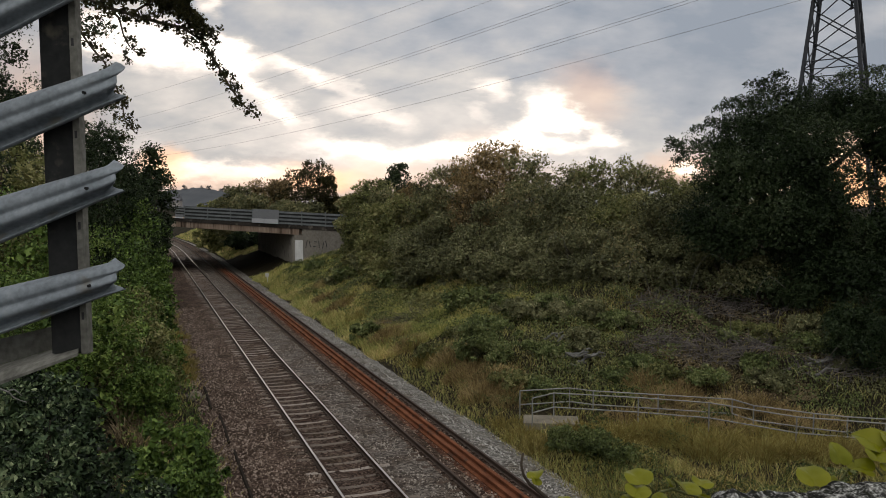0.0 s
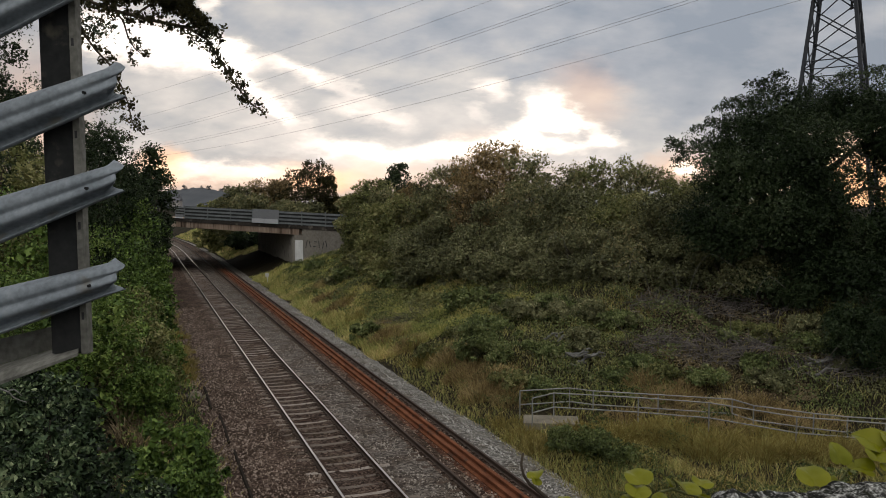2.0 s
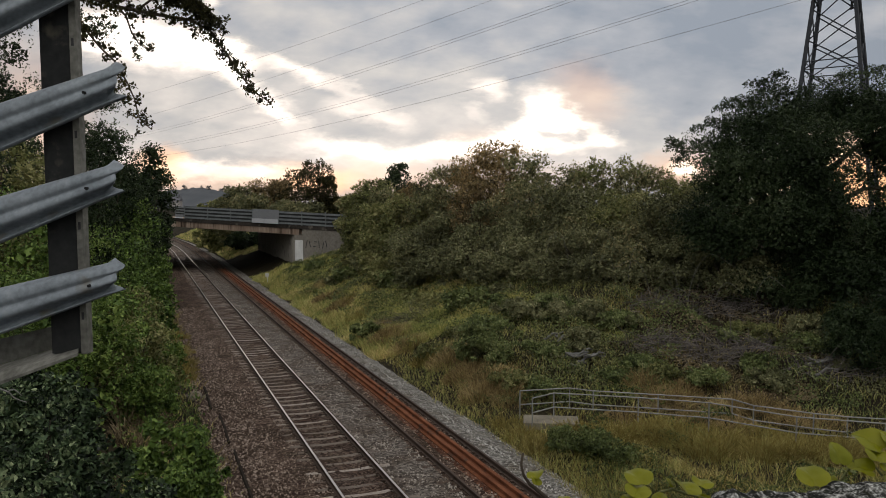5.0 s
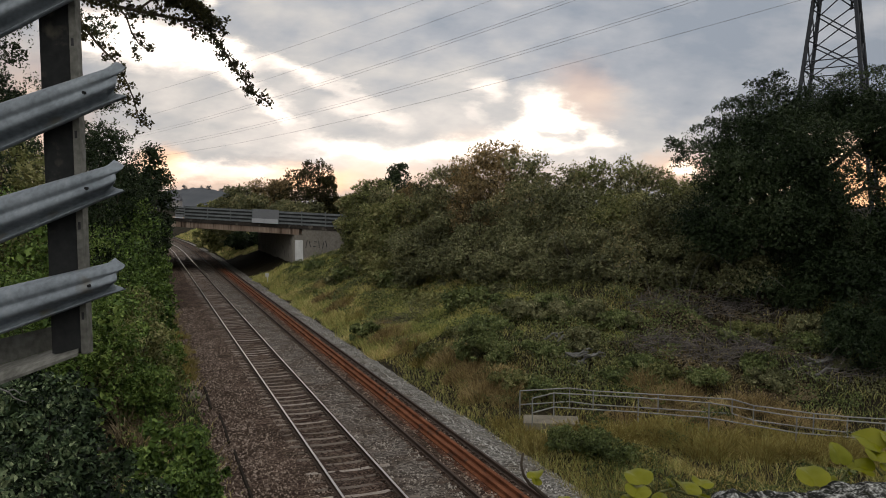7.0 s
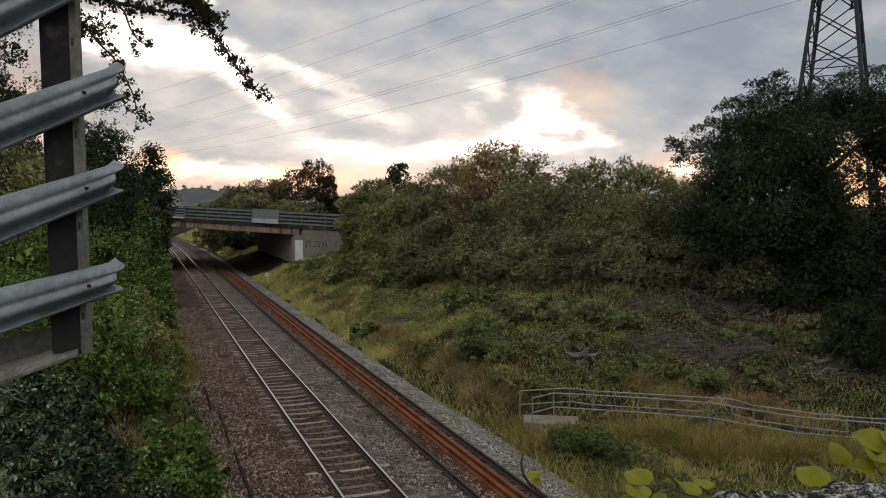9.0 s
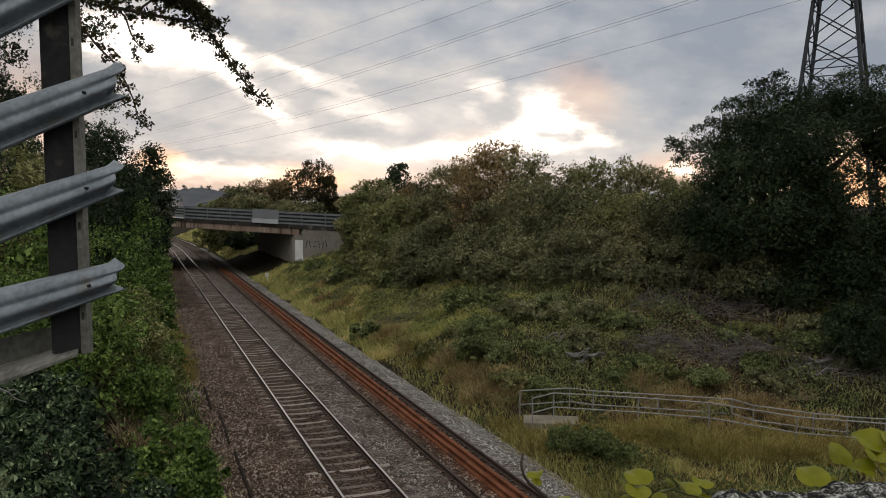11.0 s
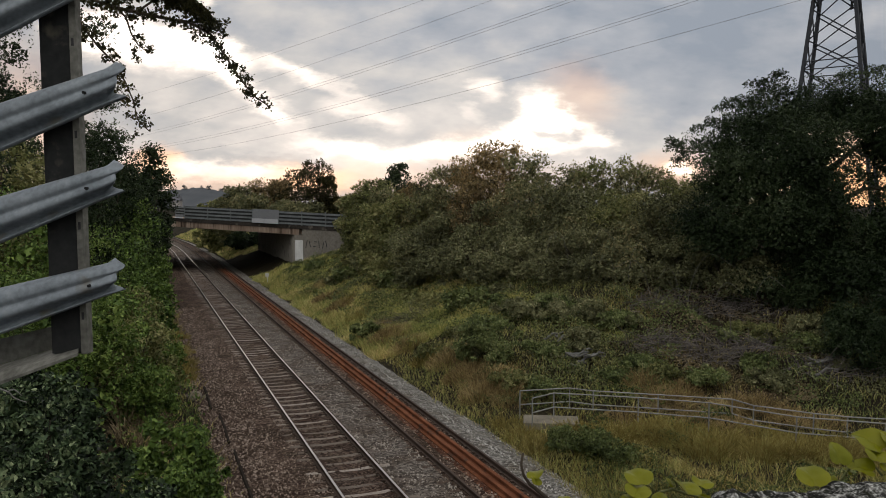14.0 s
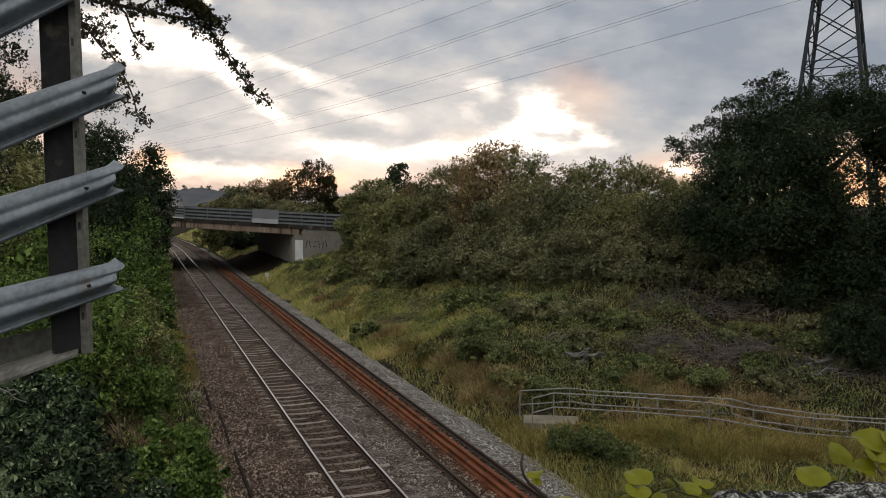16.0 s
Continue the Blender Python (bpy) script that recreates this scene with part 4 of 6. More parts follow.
def trunk_and_limbs(parent, height, radius, lobes, seed, stems=1):
    gen = np.random.default_rng(seed)
    for k in range(stems):
        ox = 0.0 if stems == 1 else gen.uniform(-0.35, 0.35) * radius * 6
        bm = bmesh.new()
        top = Vector((ox * 1.5, gen.uniform(-0.2, 0.2), height))
        pts = [Vector((ox, 0, -0.4)), Vector((ox, 0.02, height * 0.3)), Vector((ox * 1.2, 0.05, height * 0.65)), top]
        tube(bm, pts, [radius * 1.25, radius, radius * 0.75, radius * 0.5], 8)
        part("trunk", bm, M_BARK, parent, smooth=True)
    big = sorted(lobes, key=lambda a: -a[3])[:7]
    for lx, ly, lz, lr in big:
        a = Vector((0, 0, min(height * 0.8, lz * 0.6)))
        b = Vector((lx, ly, lz))
        mid = a.lerp(b, 0.5) + Vector((0, 0, 0.12 * (b - a).length))
        part("limb", tube(bmesh.new(), [a, mid, b], [radius * 0.5, radius * 0.33, radius * 0.12], 6), M_BARK, parent, smooth=True)


def heap_lobes(gen, half, tall, fat=1.0, foot=1.0):
    """A rounded, uneven heap of lobes (x, y, z, r) of that half-width and height: large mounds, then smaller bumps on them."""
    out = [(0, 0, tall * 0.4, min(half * 0.5, tall * 0.34))]
    n = int(8 + 4 * tall / half)
    for k in range(3 * n):
        large = k < n
        a = gen.uniform(0, 2 * np.pi)
        h = 0.03 + 0.92 * ((k % n) + gen.uniform(0, 1)) / n
        r = half * (gen.uniform(0.22, 0.36) if large else gen.uniform(0.08, 0.2)) * fat
        w = half * math.sqrt(max(0.05, 1 - ((h - 0.32) / 0.7) ** 2)) * (gen.uniform(0.45, 0.8) if large else gen.uniform(0.75, 1.0))
        w *= foot + (1 - foot) * min(1.0, h / 0.6)
        out.append((w * math.cos(a), w * math.sin(a), min(h * tall, tall - r * 0.95), r))
    return out


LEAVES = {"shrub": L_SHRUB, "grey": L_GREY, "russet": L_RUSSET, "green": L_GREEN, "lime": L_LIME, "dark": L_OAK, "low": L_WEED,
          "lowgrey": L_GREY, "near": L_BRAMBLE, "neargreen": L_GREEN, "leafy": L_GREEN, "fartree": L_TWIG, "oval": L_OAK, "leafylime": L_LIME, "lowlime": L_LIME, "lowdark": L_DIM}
LABELS = {"lowdark": ("small dark green bush in the dry grass", "bush", "small bushes in the grass"),
          "oval": ("small dark oval tree behind the shrubs", "tree", "trees beyond the bridge"),
          "fartree": ("dark broad-leaved tree beyond the road bridge", "tree", "trees beyond the bridge"),
          "leafy": ("leafy mid-green bush beside the railway", "bush", "bushes beside the track"),
          "leafylime": ("leafy yellow-green bush beside the railway", "bush", "bushes beside the track"),
          "lowlime": ("small yellow-green weed clump in the grass", "bush", "small bushes in the grass"),
          "shrub": ("dense olive-green hawthorn shrub on the railway bank", "shrub", "shrubs on the bank"),
          "grey": ("dense greyish-green willow shrub on the railway bank", "shrub", "shrubs on the bank"),
          "russet": ("tall shrub with russet-tinged leaves on the bank", "shrub", "shrubs on the bank"),
          "green": ("leafy mid-green bush beside the railway", "bush", "bushes beside the track"),
          "lime": ("leafy yellow-green bush beside the railway", "bush", "bushes beside the track"),
          "dark": ("dark green leafy tree beside the railway", "tree", "trees beside the railway"),
          "low": ("small green bush in the long grass", "bush", "small bushes in the grass"),
          "lowgrey": ("small grey-green bramble bush in the grass", "bush", "small bushes in the grass"),
          "near": ("thick bramble bush below the bridge, shade put into its leaf colours", "bramble", "brambles below the bridge"),
          "neargreen": ("bright green leafy bush below the bridge", "bush", "brambles below the bridge")}
SIZES = {"oval": 0.003, "fartree": 0.0026, "leafy": 0.0052, "leafylime": 0.005, "near": 0.0078, "neargreen": 0.0078, "low": 0.004, "lowgrey": 0.004, "lowlime": 0.004, "lowdark": 0.004}
COVER = {"fartree": 1.7, "near": 1.15, "neargreen": 1.5, "leafy": 2.2, "dark": 2.0, "shrub": 1.65, "grey": 1.7}
NAMES = {"oval": "tree", "fartree": "tree", "leafy": "bush", "leafylime": "bush", "lowlime": "low_bush", "lowdark": "low_bush", "dark": "tree", "near": "bramble_bush", "neargreen": "bush", "low": "low_bush", "lowgrey": "low_bush"}
count_of = {}


def plant(kind, x, y, top, half):
    """A shrub that stands on the ground at x, y, with its top and half-width in metres."""
    base = float(ground_z(x, y))
    tall = max(0.4, top - base)
    k = count_of.get("all", 0)
    count_of["all"] = k + 1
    gen = np.random.default_rng(300 + k)
    lobes = heap_lobes(gen, half, tall, 1.6 if kind == "oval" else 1.2 if kind in ("shrub", "russet", "lime", "grey", "fartree", "dark", "leafy", "green") else 1.0, 0.3 if kind == "dark" and tall > 5 else 0.65 if tall > 3.5 and kind in ("shrub", "russet", "lime", "grey") else 1.0)
    size = max(0.042, SIZES.get(kind, 0.0034) * y)
    count = int(min(5000 if kind == "neargreen" else 3400 if kind == "near" else 5000 if (kind == "dark" and y < 50) else 4900, COVER.get(kind, 1.9) * 2 * math.pi * half * tall / (size * size * 0.3)))
    label, cat, group = LABELS[kind]
    t = thing(NAMES.get(kind, "shrub"), label, cat, group, m=pose(x, y, base))
    child("crown", crown_mesh("crown", lobes, count, size, LEAVES[kind], 300 + k, 0.6 if kind in ("near", "neargreen", "leafy", "leafylime") else 0.32, 0.14, None, 0.3 if kind in ("near", "neargreen", "leafy", "leafylime") else 0.42, kind in ("near", "neargreen"), 0.5 if kind in ("near", "neargreen") else 0.8, 0.0 if kind == "fartree" else 0.2 if kind == "dark" else 0.12), t)
    bm = bmesh.new()
    for i in range(5):
        a = gen.uniform(0, 2 * np.pi)
        e = Vector((0.6 * half * math.cos(a), 0.6 * half * math.sin(a), tall * gen.uniform(0.5, 0.85)))
        b = Vector((0.06 * half * math.cos(a), 0.06 * half * math.sin(a), -0.3))
        tube(bm, [b, b.lerp(e, 0.5) + Vector((0, 0, 0.08 * tall)), e], [0.02 * half + 0.01, 0.014 * half + 0.006, 0.005], 5)
    part("trunk", bm, M_BARK, t)
    return t


for kind, x, y, top, half in [('lime', -8.04, 76, 8.52, 2.8), ('lime', -6.91, 73, 9.92, 2.69), ('shrub', -4.53, 67, 8.88, 2.93), ('russet', -1.8, 63, 9.25, 3.04), ('shrub', 0.26, 60, 10.57, 3.04), ('russet', 2.29, 58, 11.52, 2.94), ('russet', 4.21, 57, 12.15, 3.28), ('shrub', 5.77, 54, 11.23, 2.73), ('shrub', 7.17, 52, 9.65, 2.39), ('shrub', 9.02, 50, 10.15, 2.76), ('lime', 10.59, 48, 10.35, 2.87), ('shrub', 12.07, 46, 9.83, 2.54), ('lime', 13.57, 45, 9.1, 2.2), ('shrub', 15.05, 44, 8.53, 2.23), ('shrub', 18.85, 47, 8.09, 2.38), ('shrub', 21.95, 47, 8.26, 2.38), ('shrub', 27.28, 46, 6.73, 3.18), ('dark', 24.6, 48, 6.17, 2.65)]:
    plant(kind, x, y, top, half)
for kind, x, y, top, half in [('lime', -6.7, 67, 6.42, 2.31), ('lime', -5.83, 65, 7.64, 2.39), ('lime', -4.22, 61, 7.54, 2.81), ('lime', -2.05, 57, 8.24, 2.75), ('shrub', -0.58, 56, 8.84, 2.32), ('grey', 1.09, 53, 7.13, 3.17), ('russet', 2.52, 52, 9.31, 2.63), ('grey', 3.64, 49, 7.76, 3.16), ('shrub', 5.14, 48, 9.06, 2.43), ('grey', 5.95, 46, 7.17, 2.96), ('grey', 7.63, 45, 8.56, 2.49), ('shrub', 8.41, 43, 7.09, 2.57), ('lime', 9.9, 42, 8.17, 2.32), ('shrub', 10.48, 40, 6.81, 2.39), ('grey', 11.78, 39.5, 7.98, 2.18), ('grey', 12.6, 38, 7.26, 2.1)]:
    plant(kind, x, y, top, half)
for kind, x, y, top, half in [('lime', -7.41, 67, 4.45, 1.54), ('grey', -6.13, 62, 3.98, 1.71), ('lime', -5.04, 59, 5.23, 2.17), ('lime', -3.21, 55, 3.88, 2.28), ('grey', -1.52, 53, 5.84, 2.68), ('grey', 0.58, 49, 4.7, 2.71), ('grey', 2.28, 47, 6.19, 2.6), ('grey', 3.81, 44.5, 4.78, 2.46), ('grey', 5.1, 43, 5.82, 2.37), ('grey', 6.23, 41, 4.68, 2.26), ('grey', 7.58, 41, 6.2, 2.08), ('grey', 8.52, 39, 4.96, 2.33), ('shrub', 9.53, 38.5, 5.84, 1.77), ('grey', 10.41, 37.5, 4.64, 2.24), ('grey', 11.78, 36.5, 5.79, 1.85), ('grey', 13.32, 35, 5.47, 2.1), ('dark', 14.71, 34, 4.77, 2.19), ('dark', 16.2, 33.5, 5.8, 2.31), ('dark', 18.41, 33, 5.21, 2.43), ('dark', 16.48, 29, 4.19, 1.6), ('dark', 15.91, 30, 3.41, 1.1)]:
    plant(kind, x, y, top, half)
for kind, x, y, top, half in [('low', -4.3, 42.6, 0.87, 0.98), ('low', -3.71, 53.5, 2.95, 1.11), ('lowgrey', -1.81, 50.1, 3.53, 1.38), ('low', 1.25, 41.3, 2.99, 1.33), ('low', 2.07, 32.5, 2.71, 1.64), ('lowgrey', 6.11, 35.0, 3.14, 1.45), ('low', -7.82, 60.9, 2.51, 1.12), ('low', -11.88, 71.9, 2.27, 1.12), ('lowgrey', 3.96, 36.7, 2.93, 1.52), ('low', 7.52, 33.2, 2.86, 0.92), ('dark', 15.93, 28.8, 3.14, 1.59), ('low', 14.67, 30.1, 2.38, 0.97), ('lowgrey', 11.99, 28.0, 1.38, 0.9), ('low', 7.83, 29.6, 1.58, 0.95), ('lowdark', 4.26, 23.2, 0.55, 1.15), ('lowdark', 3.89, 24.1, 0.21, 0.55), ('lowdark', 5.25, 22.2, 0.3, 0.61), ('low', 3.77, 28.7, 0.88, 0.66), ('lowlime', 2.57, 29.7, 0.99, 0.82)]:
    plant(kind, x, y, top, half)
for kind, x, y, top, half in [('lowgrey', 3.31, 41.7, 3.17, 0.74), ('lowgrey', 3.89, 44.3, 3.46, 0.99), ('lowgrey', 0.95, 36.2, 1.7, 0.62), ('lowlime', 1.0, 48.4, 3.18, 0.46), ('lowgrey', 1.77, 33.1, 1.47, 0.79), ('lowgrey', 4.9, 35.2, 2.6, 0.89), ('low', 4.59, 31.8, 1.72, 1.05), ('lowlime', 4.75, 42.4, 3.68, 0.92), ('low', 5.07, 36.7, 3.21, 0.89), ('lowlime', -0.38, 35.7, 0.89, 1.0), ('low', 2.87, 39.5, 2.82, 0.69), ('lowgrey', -8.79, 61.1, 1.79, 0.69), ('lowlime', 5.32, 34.5, 2.56, 0.56), ('lowlime', -6.43, 62.3, 2.44, 1.05), ('lowlime', -2.02, 47.1, 2.24, 0.68), ('lowlime', 0.98, 36.7, 1.61, 1.01), ('low', 3.5, 36.9, 2.61, 0.73), ('lowlime', -0.76, 44.9, 2.25, 1.06), ('lowlime', 3.69, 38.3, 2.57, 0.8)] + [('low', 5.36, 36.0, 3.17, 0.93), ('lowgrey', 7.98, 33.5, 2.6, 0.89), ('low', 12.09, 29.0, 1.81, 0.78), ('low', 11.61, 31.1, 2.27, 0.47), ('lowlime', 8.38, 28.8, 1.47, 0.73), ('lowgrey', 6.78, 34.2, 2.73, 0.56), ('lowgrey', 5.92, 31.8, 2.31, 0.89), ('low', 17.54, 30.2, 2.51, 0.79), ('lowgrey', 15.12, 31.2, 2.98, 1.08), ('lowgrey', 17.15, 30.6, 2.79, 0.88), ('low', 9.98, 28.6, 1.31, 0.99), ('lowlime', 13.17, 30.8, 2.64, 0.68), ('lowgrey', 13.91, 30.5, 2.21, 0.66), ('low', 15.53, 29.5, 2.27, 0.76), ('lowlime', 16.29, 28.9, 1.95, 0.79), ('lowlime', 12.51, 31.9, 2.58, 0.78), ('lowgrey', 15.13, 28.6, 1.67, 0.46), ('lowlime', 18.72, 32.3, 3.46, 0.48), ('low', 6.67, 29.3, 1.09, 0.79)]:
    plant(kind, x, y, top, half)
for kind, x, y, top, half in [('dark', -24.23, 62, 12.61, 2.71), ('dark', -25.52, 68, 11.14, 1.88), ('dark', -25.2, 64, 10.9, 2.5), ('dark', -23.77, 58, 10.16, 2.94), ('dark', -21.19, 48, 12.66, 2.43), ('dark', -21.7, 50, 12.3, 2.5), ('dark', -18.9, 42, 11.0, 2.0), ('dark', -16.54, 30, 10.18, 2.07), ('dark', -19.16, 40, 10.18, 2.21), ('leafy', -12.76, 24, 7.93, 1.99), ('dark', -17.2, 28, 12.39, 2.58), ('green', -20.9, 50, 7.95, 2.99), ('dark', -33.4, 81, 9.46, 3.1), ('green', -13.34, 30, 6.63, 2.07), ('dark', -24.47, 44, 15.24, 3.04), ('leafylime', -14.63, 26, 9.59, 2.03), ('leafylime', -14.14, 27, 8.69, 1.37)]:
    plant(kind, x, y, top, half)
for kind, x, y, top, half in [('leafy', -33.2, 84, 4.62, 1.5), ('leafy', -28.2, 72, 4.22, 1.6), ('leafy', -23.6, 60, 4.09, 1.75), ('leafy', -19.95, 50, 4.09, 2.19), ('leafy', -17.1, 42, 3.84, 2.13), ('leafylime', -14.13, 33, 3.87, 1.97), ('leafy', -14.2, 36, 3.01, 1.49), ('leafylime', -10.36, 25, 3.79, 1.73), ('leafy', -10.57, 28, 3.05, 1.03), ('leafy', -10.31, 22, 5.21, 1.82), ('leafy', -10.7, 20, 5.7, 1.4), ('leafy', -8.54, 22, 2.74, 0.86)]:
    plant(kind, x, y, top, half)
# the first two 'near' bushes fill the black shade under the tread
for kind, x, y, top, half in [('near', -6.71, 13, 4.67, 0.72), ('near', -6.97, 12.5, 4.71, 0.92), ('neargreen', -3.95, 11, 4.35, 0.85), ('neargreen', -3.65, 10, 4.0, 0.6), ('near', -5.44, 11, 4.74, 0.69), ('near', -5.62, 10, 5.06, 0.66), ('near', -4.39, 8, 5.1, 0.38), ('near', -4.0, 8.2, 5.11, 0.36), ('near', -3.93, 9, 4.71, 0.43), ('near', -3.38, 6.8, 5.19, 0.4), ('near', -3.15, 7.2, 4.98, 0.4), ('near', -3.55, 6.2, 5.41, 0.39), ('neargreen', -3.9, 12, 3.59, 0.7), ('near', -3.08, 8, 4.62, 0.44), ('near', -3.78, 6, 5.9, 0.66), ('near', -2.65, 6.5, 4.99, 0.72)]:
    plant(kind, x, y, top, half)
# the last three, low and dark, are added to block back light under the bridge
for kind, x, y, top, half in [('fartree', -22.82, 125, 13.72, 4.03), ('fartree', -20.53, 124, 14.94, 3.42), ('fartree', -19.32, 126, 12.48, 2.32), ('russet', -29.19, 130, 11.88, 5.38), ('shrub', -33.86, 125, 10.8, 4.03), ('shrub', -29.88, 120, 9.17, 4.97), ('dark', -18.53, 130, 8.84, 4.19), ('oval', -4.86, 85, 12.19, 1.64), ('lime', -38.47, 128, 8.35, 3.53), ('shrub', -22.89, 118, 8.27, 4.34), ('shrub', -11.64, 110, 9.02, 4.56), ('dark', -26.41, 118, 4.8, 3.26), ('dark', -23.0, 112, 5.35, 3.09), ('dark', -28.89, 114, 3.63, 3.15)]:
    plant(kind, x, y, top, half)

def cane(pts):
    t = thing("bramble_cane", "thin pale arching bramble stem in front of the shrubs", "stem", "arching stems on the bank")
    p = [Vector(a) for a in pts]
    fine = []
    for i in range(len(p) - 1):
        for k in range(4):
            u = k / 4
            a, b, c, d = p[max(i - 1, 0)], p[i], p[i + 1], p[min(i + 2, len(p) - 1)]
            fine.append(0.5 * ((2 * b) + (c - a) * u + (2 * a - 5 * b + 4 * c - d) * u * u + (3 * b - a - 3 * c + d) * u ** 3))
    fine.append(p[-1])
    part("stem", tube(bmesh.new(), fine, [0.012 - 0.007 * i / len(fine) for i in range(len(fine))], 5), M_DEADWOOD, t)


for pts in [[(10.89, 34.1, 2.76), (11.08, 33.8, 4.33), (11.63, 33.3, 5.32), (12.54, 32.9, 4.76)], [(10.63, 34.1, 2.76), (10.37, 33.8, 3.96), (9.86, 33.3, 4.7), (9.26, 32.9, 4.31)], [(9.7, 35.83, 3.2), (9.37, 35.53, 4.28), (8.69, 35.03, 4.95), (7.83, 34.63, 4.59)], [(8.83, 36.63, 3.24), (8.9, 36.33, 4.75), (9.14, 35.83, 5.69), (9.57, 35.43, 5.15)], [(8.43, 37.24, 3.31), (8.22, 36.94, 4.43), (7.82, 36.44, 5.12), (7.34, 36.04, 4.75)], [(7.3, 38.54, 3.32), (7.43, 38.24, 5.15), (7.81, 37.74, 6.29), (8.42, 37.34, 5.62)], [(6.64, 39.74, 3.34), (6.38, 39.44, 5.05), (5.84, 38.94, 6.11), (5.14, 38.54, 5.49)]] + [[(5.42, 41.64, 3.21), (5.55, 41.34, 4.81), (5.9, 40.84, 5.81), (6.44, 40.44, 5.23)], [(3.89, 43.53, 2.96), (3.69, 43.23, 4.54), (3.26, 42.73, 5.52), (2.68, 42.33, 4.95)], [(11.71, 33.18, 2.51), (11.77, 32.88, 3.54), (12.0, 32.38, 4.17), (12.45, 31.98, 3.86)], [(9.61, 33.58, 2.46), (9.69, 33.28, 3.34), (9.97, 32.78, 3.89), (10.45, 32.38, 3.63)], [(2.88, 45.32, 2.85), (3.06, 45.02, 4.38), (3.48, 44.52, 5.34), (4.1, 44.12, 4.79)], [(13.15, 32.48, 2.37), (13.21, 32.18, 3.67), (13.48, 31.68, 4.48), (14.02, 31.28, 4.05)]] + [[(-5.18, 8.7, 5.34), (-4.99, 8.7, 5.27), (-4.92, 8.7, 5.2), (-4.78, 8.7, 5.15)], [(-4.99, 8.7, 5.27), (-4.94, 8.7, 5.3), (-4.89, 8.7, 5.28), (-4.84, 8.7, 5.23)]]:
    cane(pts)

# ---- oak beside the walkway ----


def oak():
    x, y = 16.70, 36.0
    base = float(ground_z(x, y))
    t = thing("oak_tree", "large dark spreading oak with light showing through gaps", "tree", m=pose(x, y, base))
    lobes = [(a, b, c - base, r) for a, b, c, r in [(-0.49, 0, 11.26, 1.7), (1.84, 1, 11.69, 1.74), (3.19, 0, 11.52, 1.75), (-2.41, -1, 10.6, 1.55), (-3.41, 0, 9.9, 1.27), (-4.88, 0, 9.64, 1.01), (-5.74, 0.5, 10.1, 0.46), (-1.51, 0, 12.15, 1.01), (-2.63, 1, 11.05, 0.93), (5.31, 0, 10.95, 2.39), (-0.85, -2, 9.27, 2.13), (-3.07, -2, 8.52, 2.13), (-3.8, -1, 8.04, 1.6), (-1.5, 0.5, 8.8, 1.5), (-3.0, 0.5, 9.0, 1.3), (-0.04, -2, 7.28, 2.13), (-2.24, -2.5, 6.54, 2.1), (-4.02, -2, 6.03, 1.88), (3.83, -1, 5.99, 1.55), (5.93, 0, 8.33, 2.12), (3.47, -0.5, 10.07, 1.36), (0.76, -1, 5.21, 2.06), (-5.11, -1.5, 6.51, 1.27), (3.67, 0, 4.62, 2.12), (1.57, -1.5, 3.71, 1.52), (-0.47, -1.5, 3.84, 1.52), (3.55, -1, 2.87, 1.55), (1.05, 0.5, 9.99, 1.29), (4.11, 0, 8.98, 0.95), (4.16, 0, 7.4, 1.06), (0.64, 0, 8.59, 1.19)] + [(-1.92, 0, 13.03, 0.34), (-1.12, 0, 13.35, 0.4), (-1.52, 0.5, 12.64, 0.43), (-3.45, 0, 11.99, 0.4), (-3.09, 0, 12.25, 0.24), (-4.82, 0, 10.9, 0.34), (-4.08, 0.4, 11.2, 0.38), (-6.1, 0, 10.37, 0.27), (-5.59, 0, 9.38, 0.48), (2.08, 0, 13.24, 0.53), (3.26, 0, 13.42, 0.48), (3.64, 0, 13.71, 0.24), (3.08, 1, 8.49, 1.36), (3.88, 1, 7.13, 1.09), (-2.61, 0, 11.99, 0.53), (1.63, -1, 10.72, 1.03), (2.78, -1, 10.72, 1.03), (-2.34, 0.4, 13.04, 0.24), (-3.97, 0, 11.84, 0.24)]]
    trunk_and_limbs(t, 5.0, 0.32, lobes, 5)
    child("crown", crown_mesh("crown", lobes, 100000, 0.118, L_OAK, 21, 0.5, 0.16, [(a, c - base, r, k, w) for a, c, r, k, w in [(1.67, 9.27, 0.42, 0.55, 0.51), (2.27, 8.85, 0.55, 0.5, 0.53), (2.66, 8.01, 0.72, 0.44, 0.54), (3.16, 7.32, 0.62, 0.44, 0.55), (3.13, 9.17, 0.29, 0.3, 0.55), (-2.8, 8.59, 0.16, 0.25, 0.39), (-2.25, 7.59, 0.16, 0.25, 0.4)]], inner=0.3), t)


oak()

# ---- overhanging tree, one branch of which sways ----


def bough_path(pts):
    """Points given as (side, height) in metres from the branch's root."""
    return [Vector((a, 0.12 * math.sin(3 * a), b)) for a, b in pts]


def sprays(paths, count, size, gen, spread):
    cs = []
    for pts, density, near in paths:
        p = np.array(bough_path(pts))
        seg = np.linalg.norm(np.diff(p, axis=0), axis=1)
        k = int(count * density * seg.sum())
        s = gen.uniform(near, 1, k)
        pos = s * seg.sum()
        cum = np.concatenate([[0], np.cumsum(seg)])
        c = np.stack([np.interp(pos, cum, p[:, i]) for i in range(3)], axis=1)
        knots = gen.normal(size=(max(6, k // 14), 3)) * np.array([1, 2.0, 1]) * spread
        which = (s * (len(knots) - 1)).astype(int)
        c = c + knots[which] + gen.normal(size=(k, 3)) * spread * 0.45
        cs.append(c)
    return np.concatenate(cs)


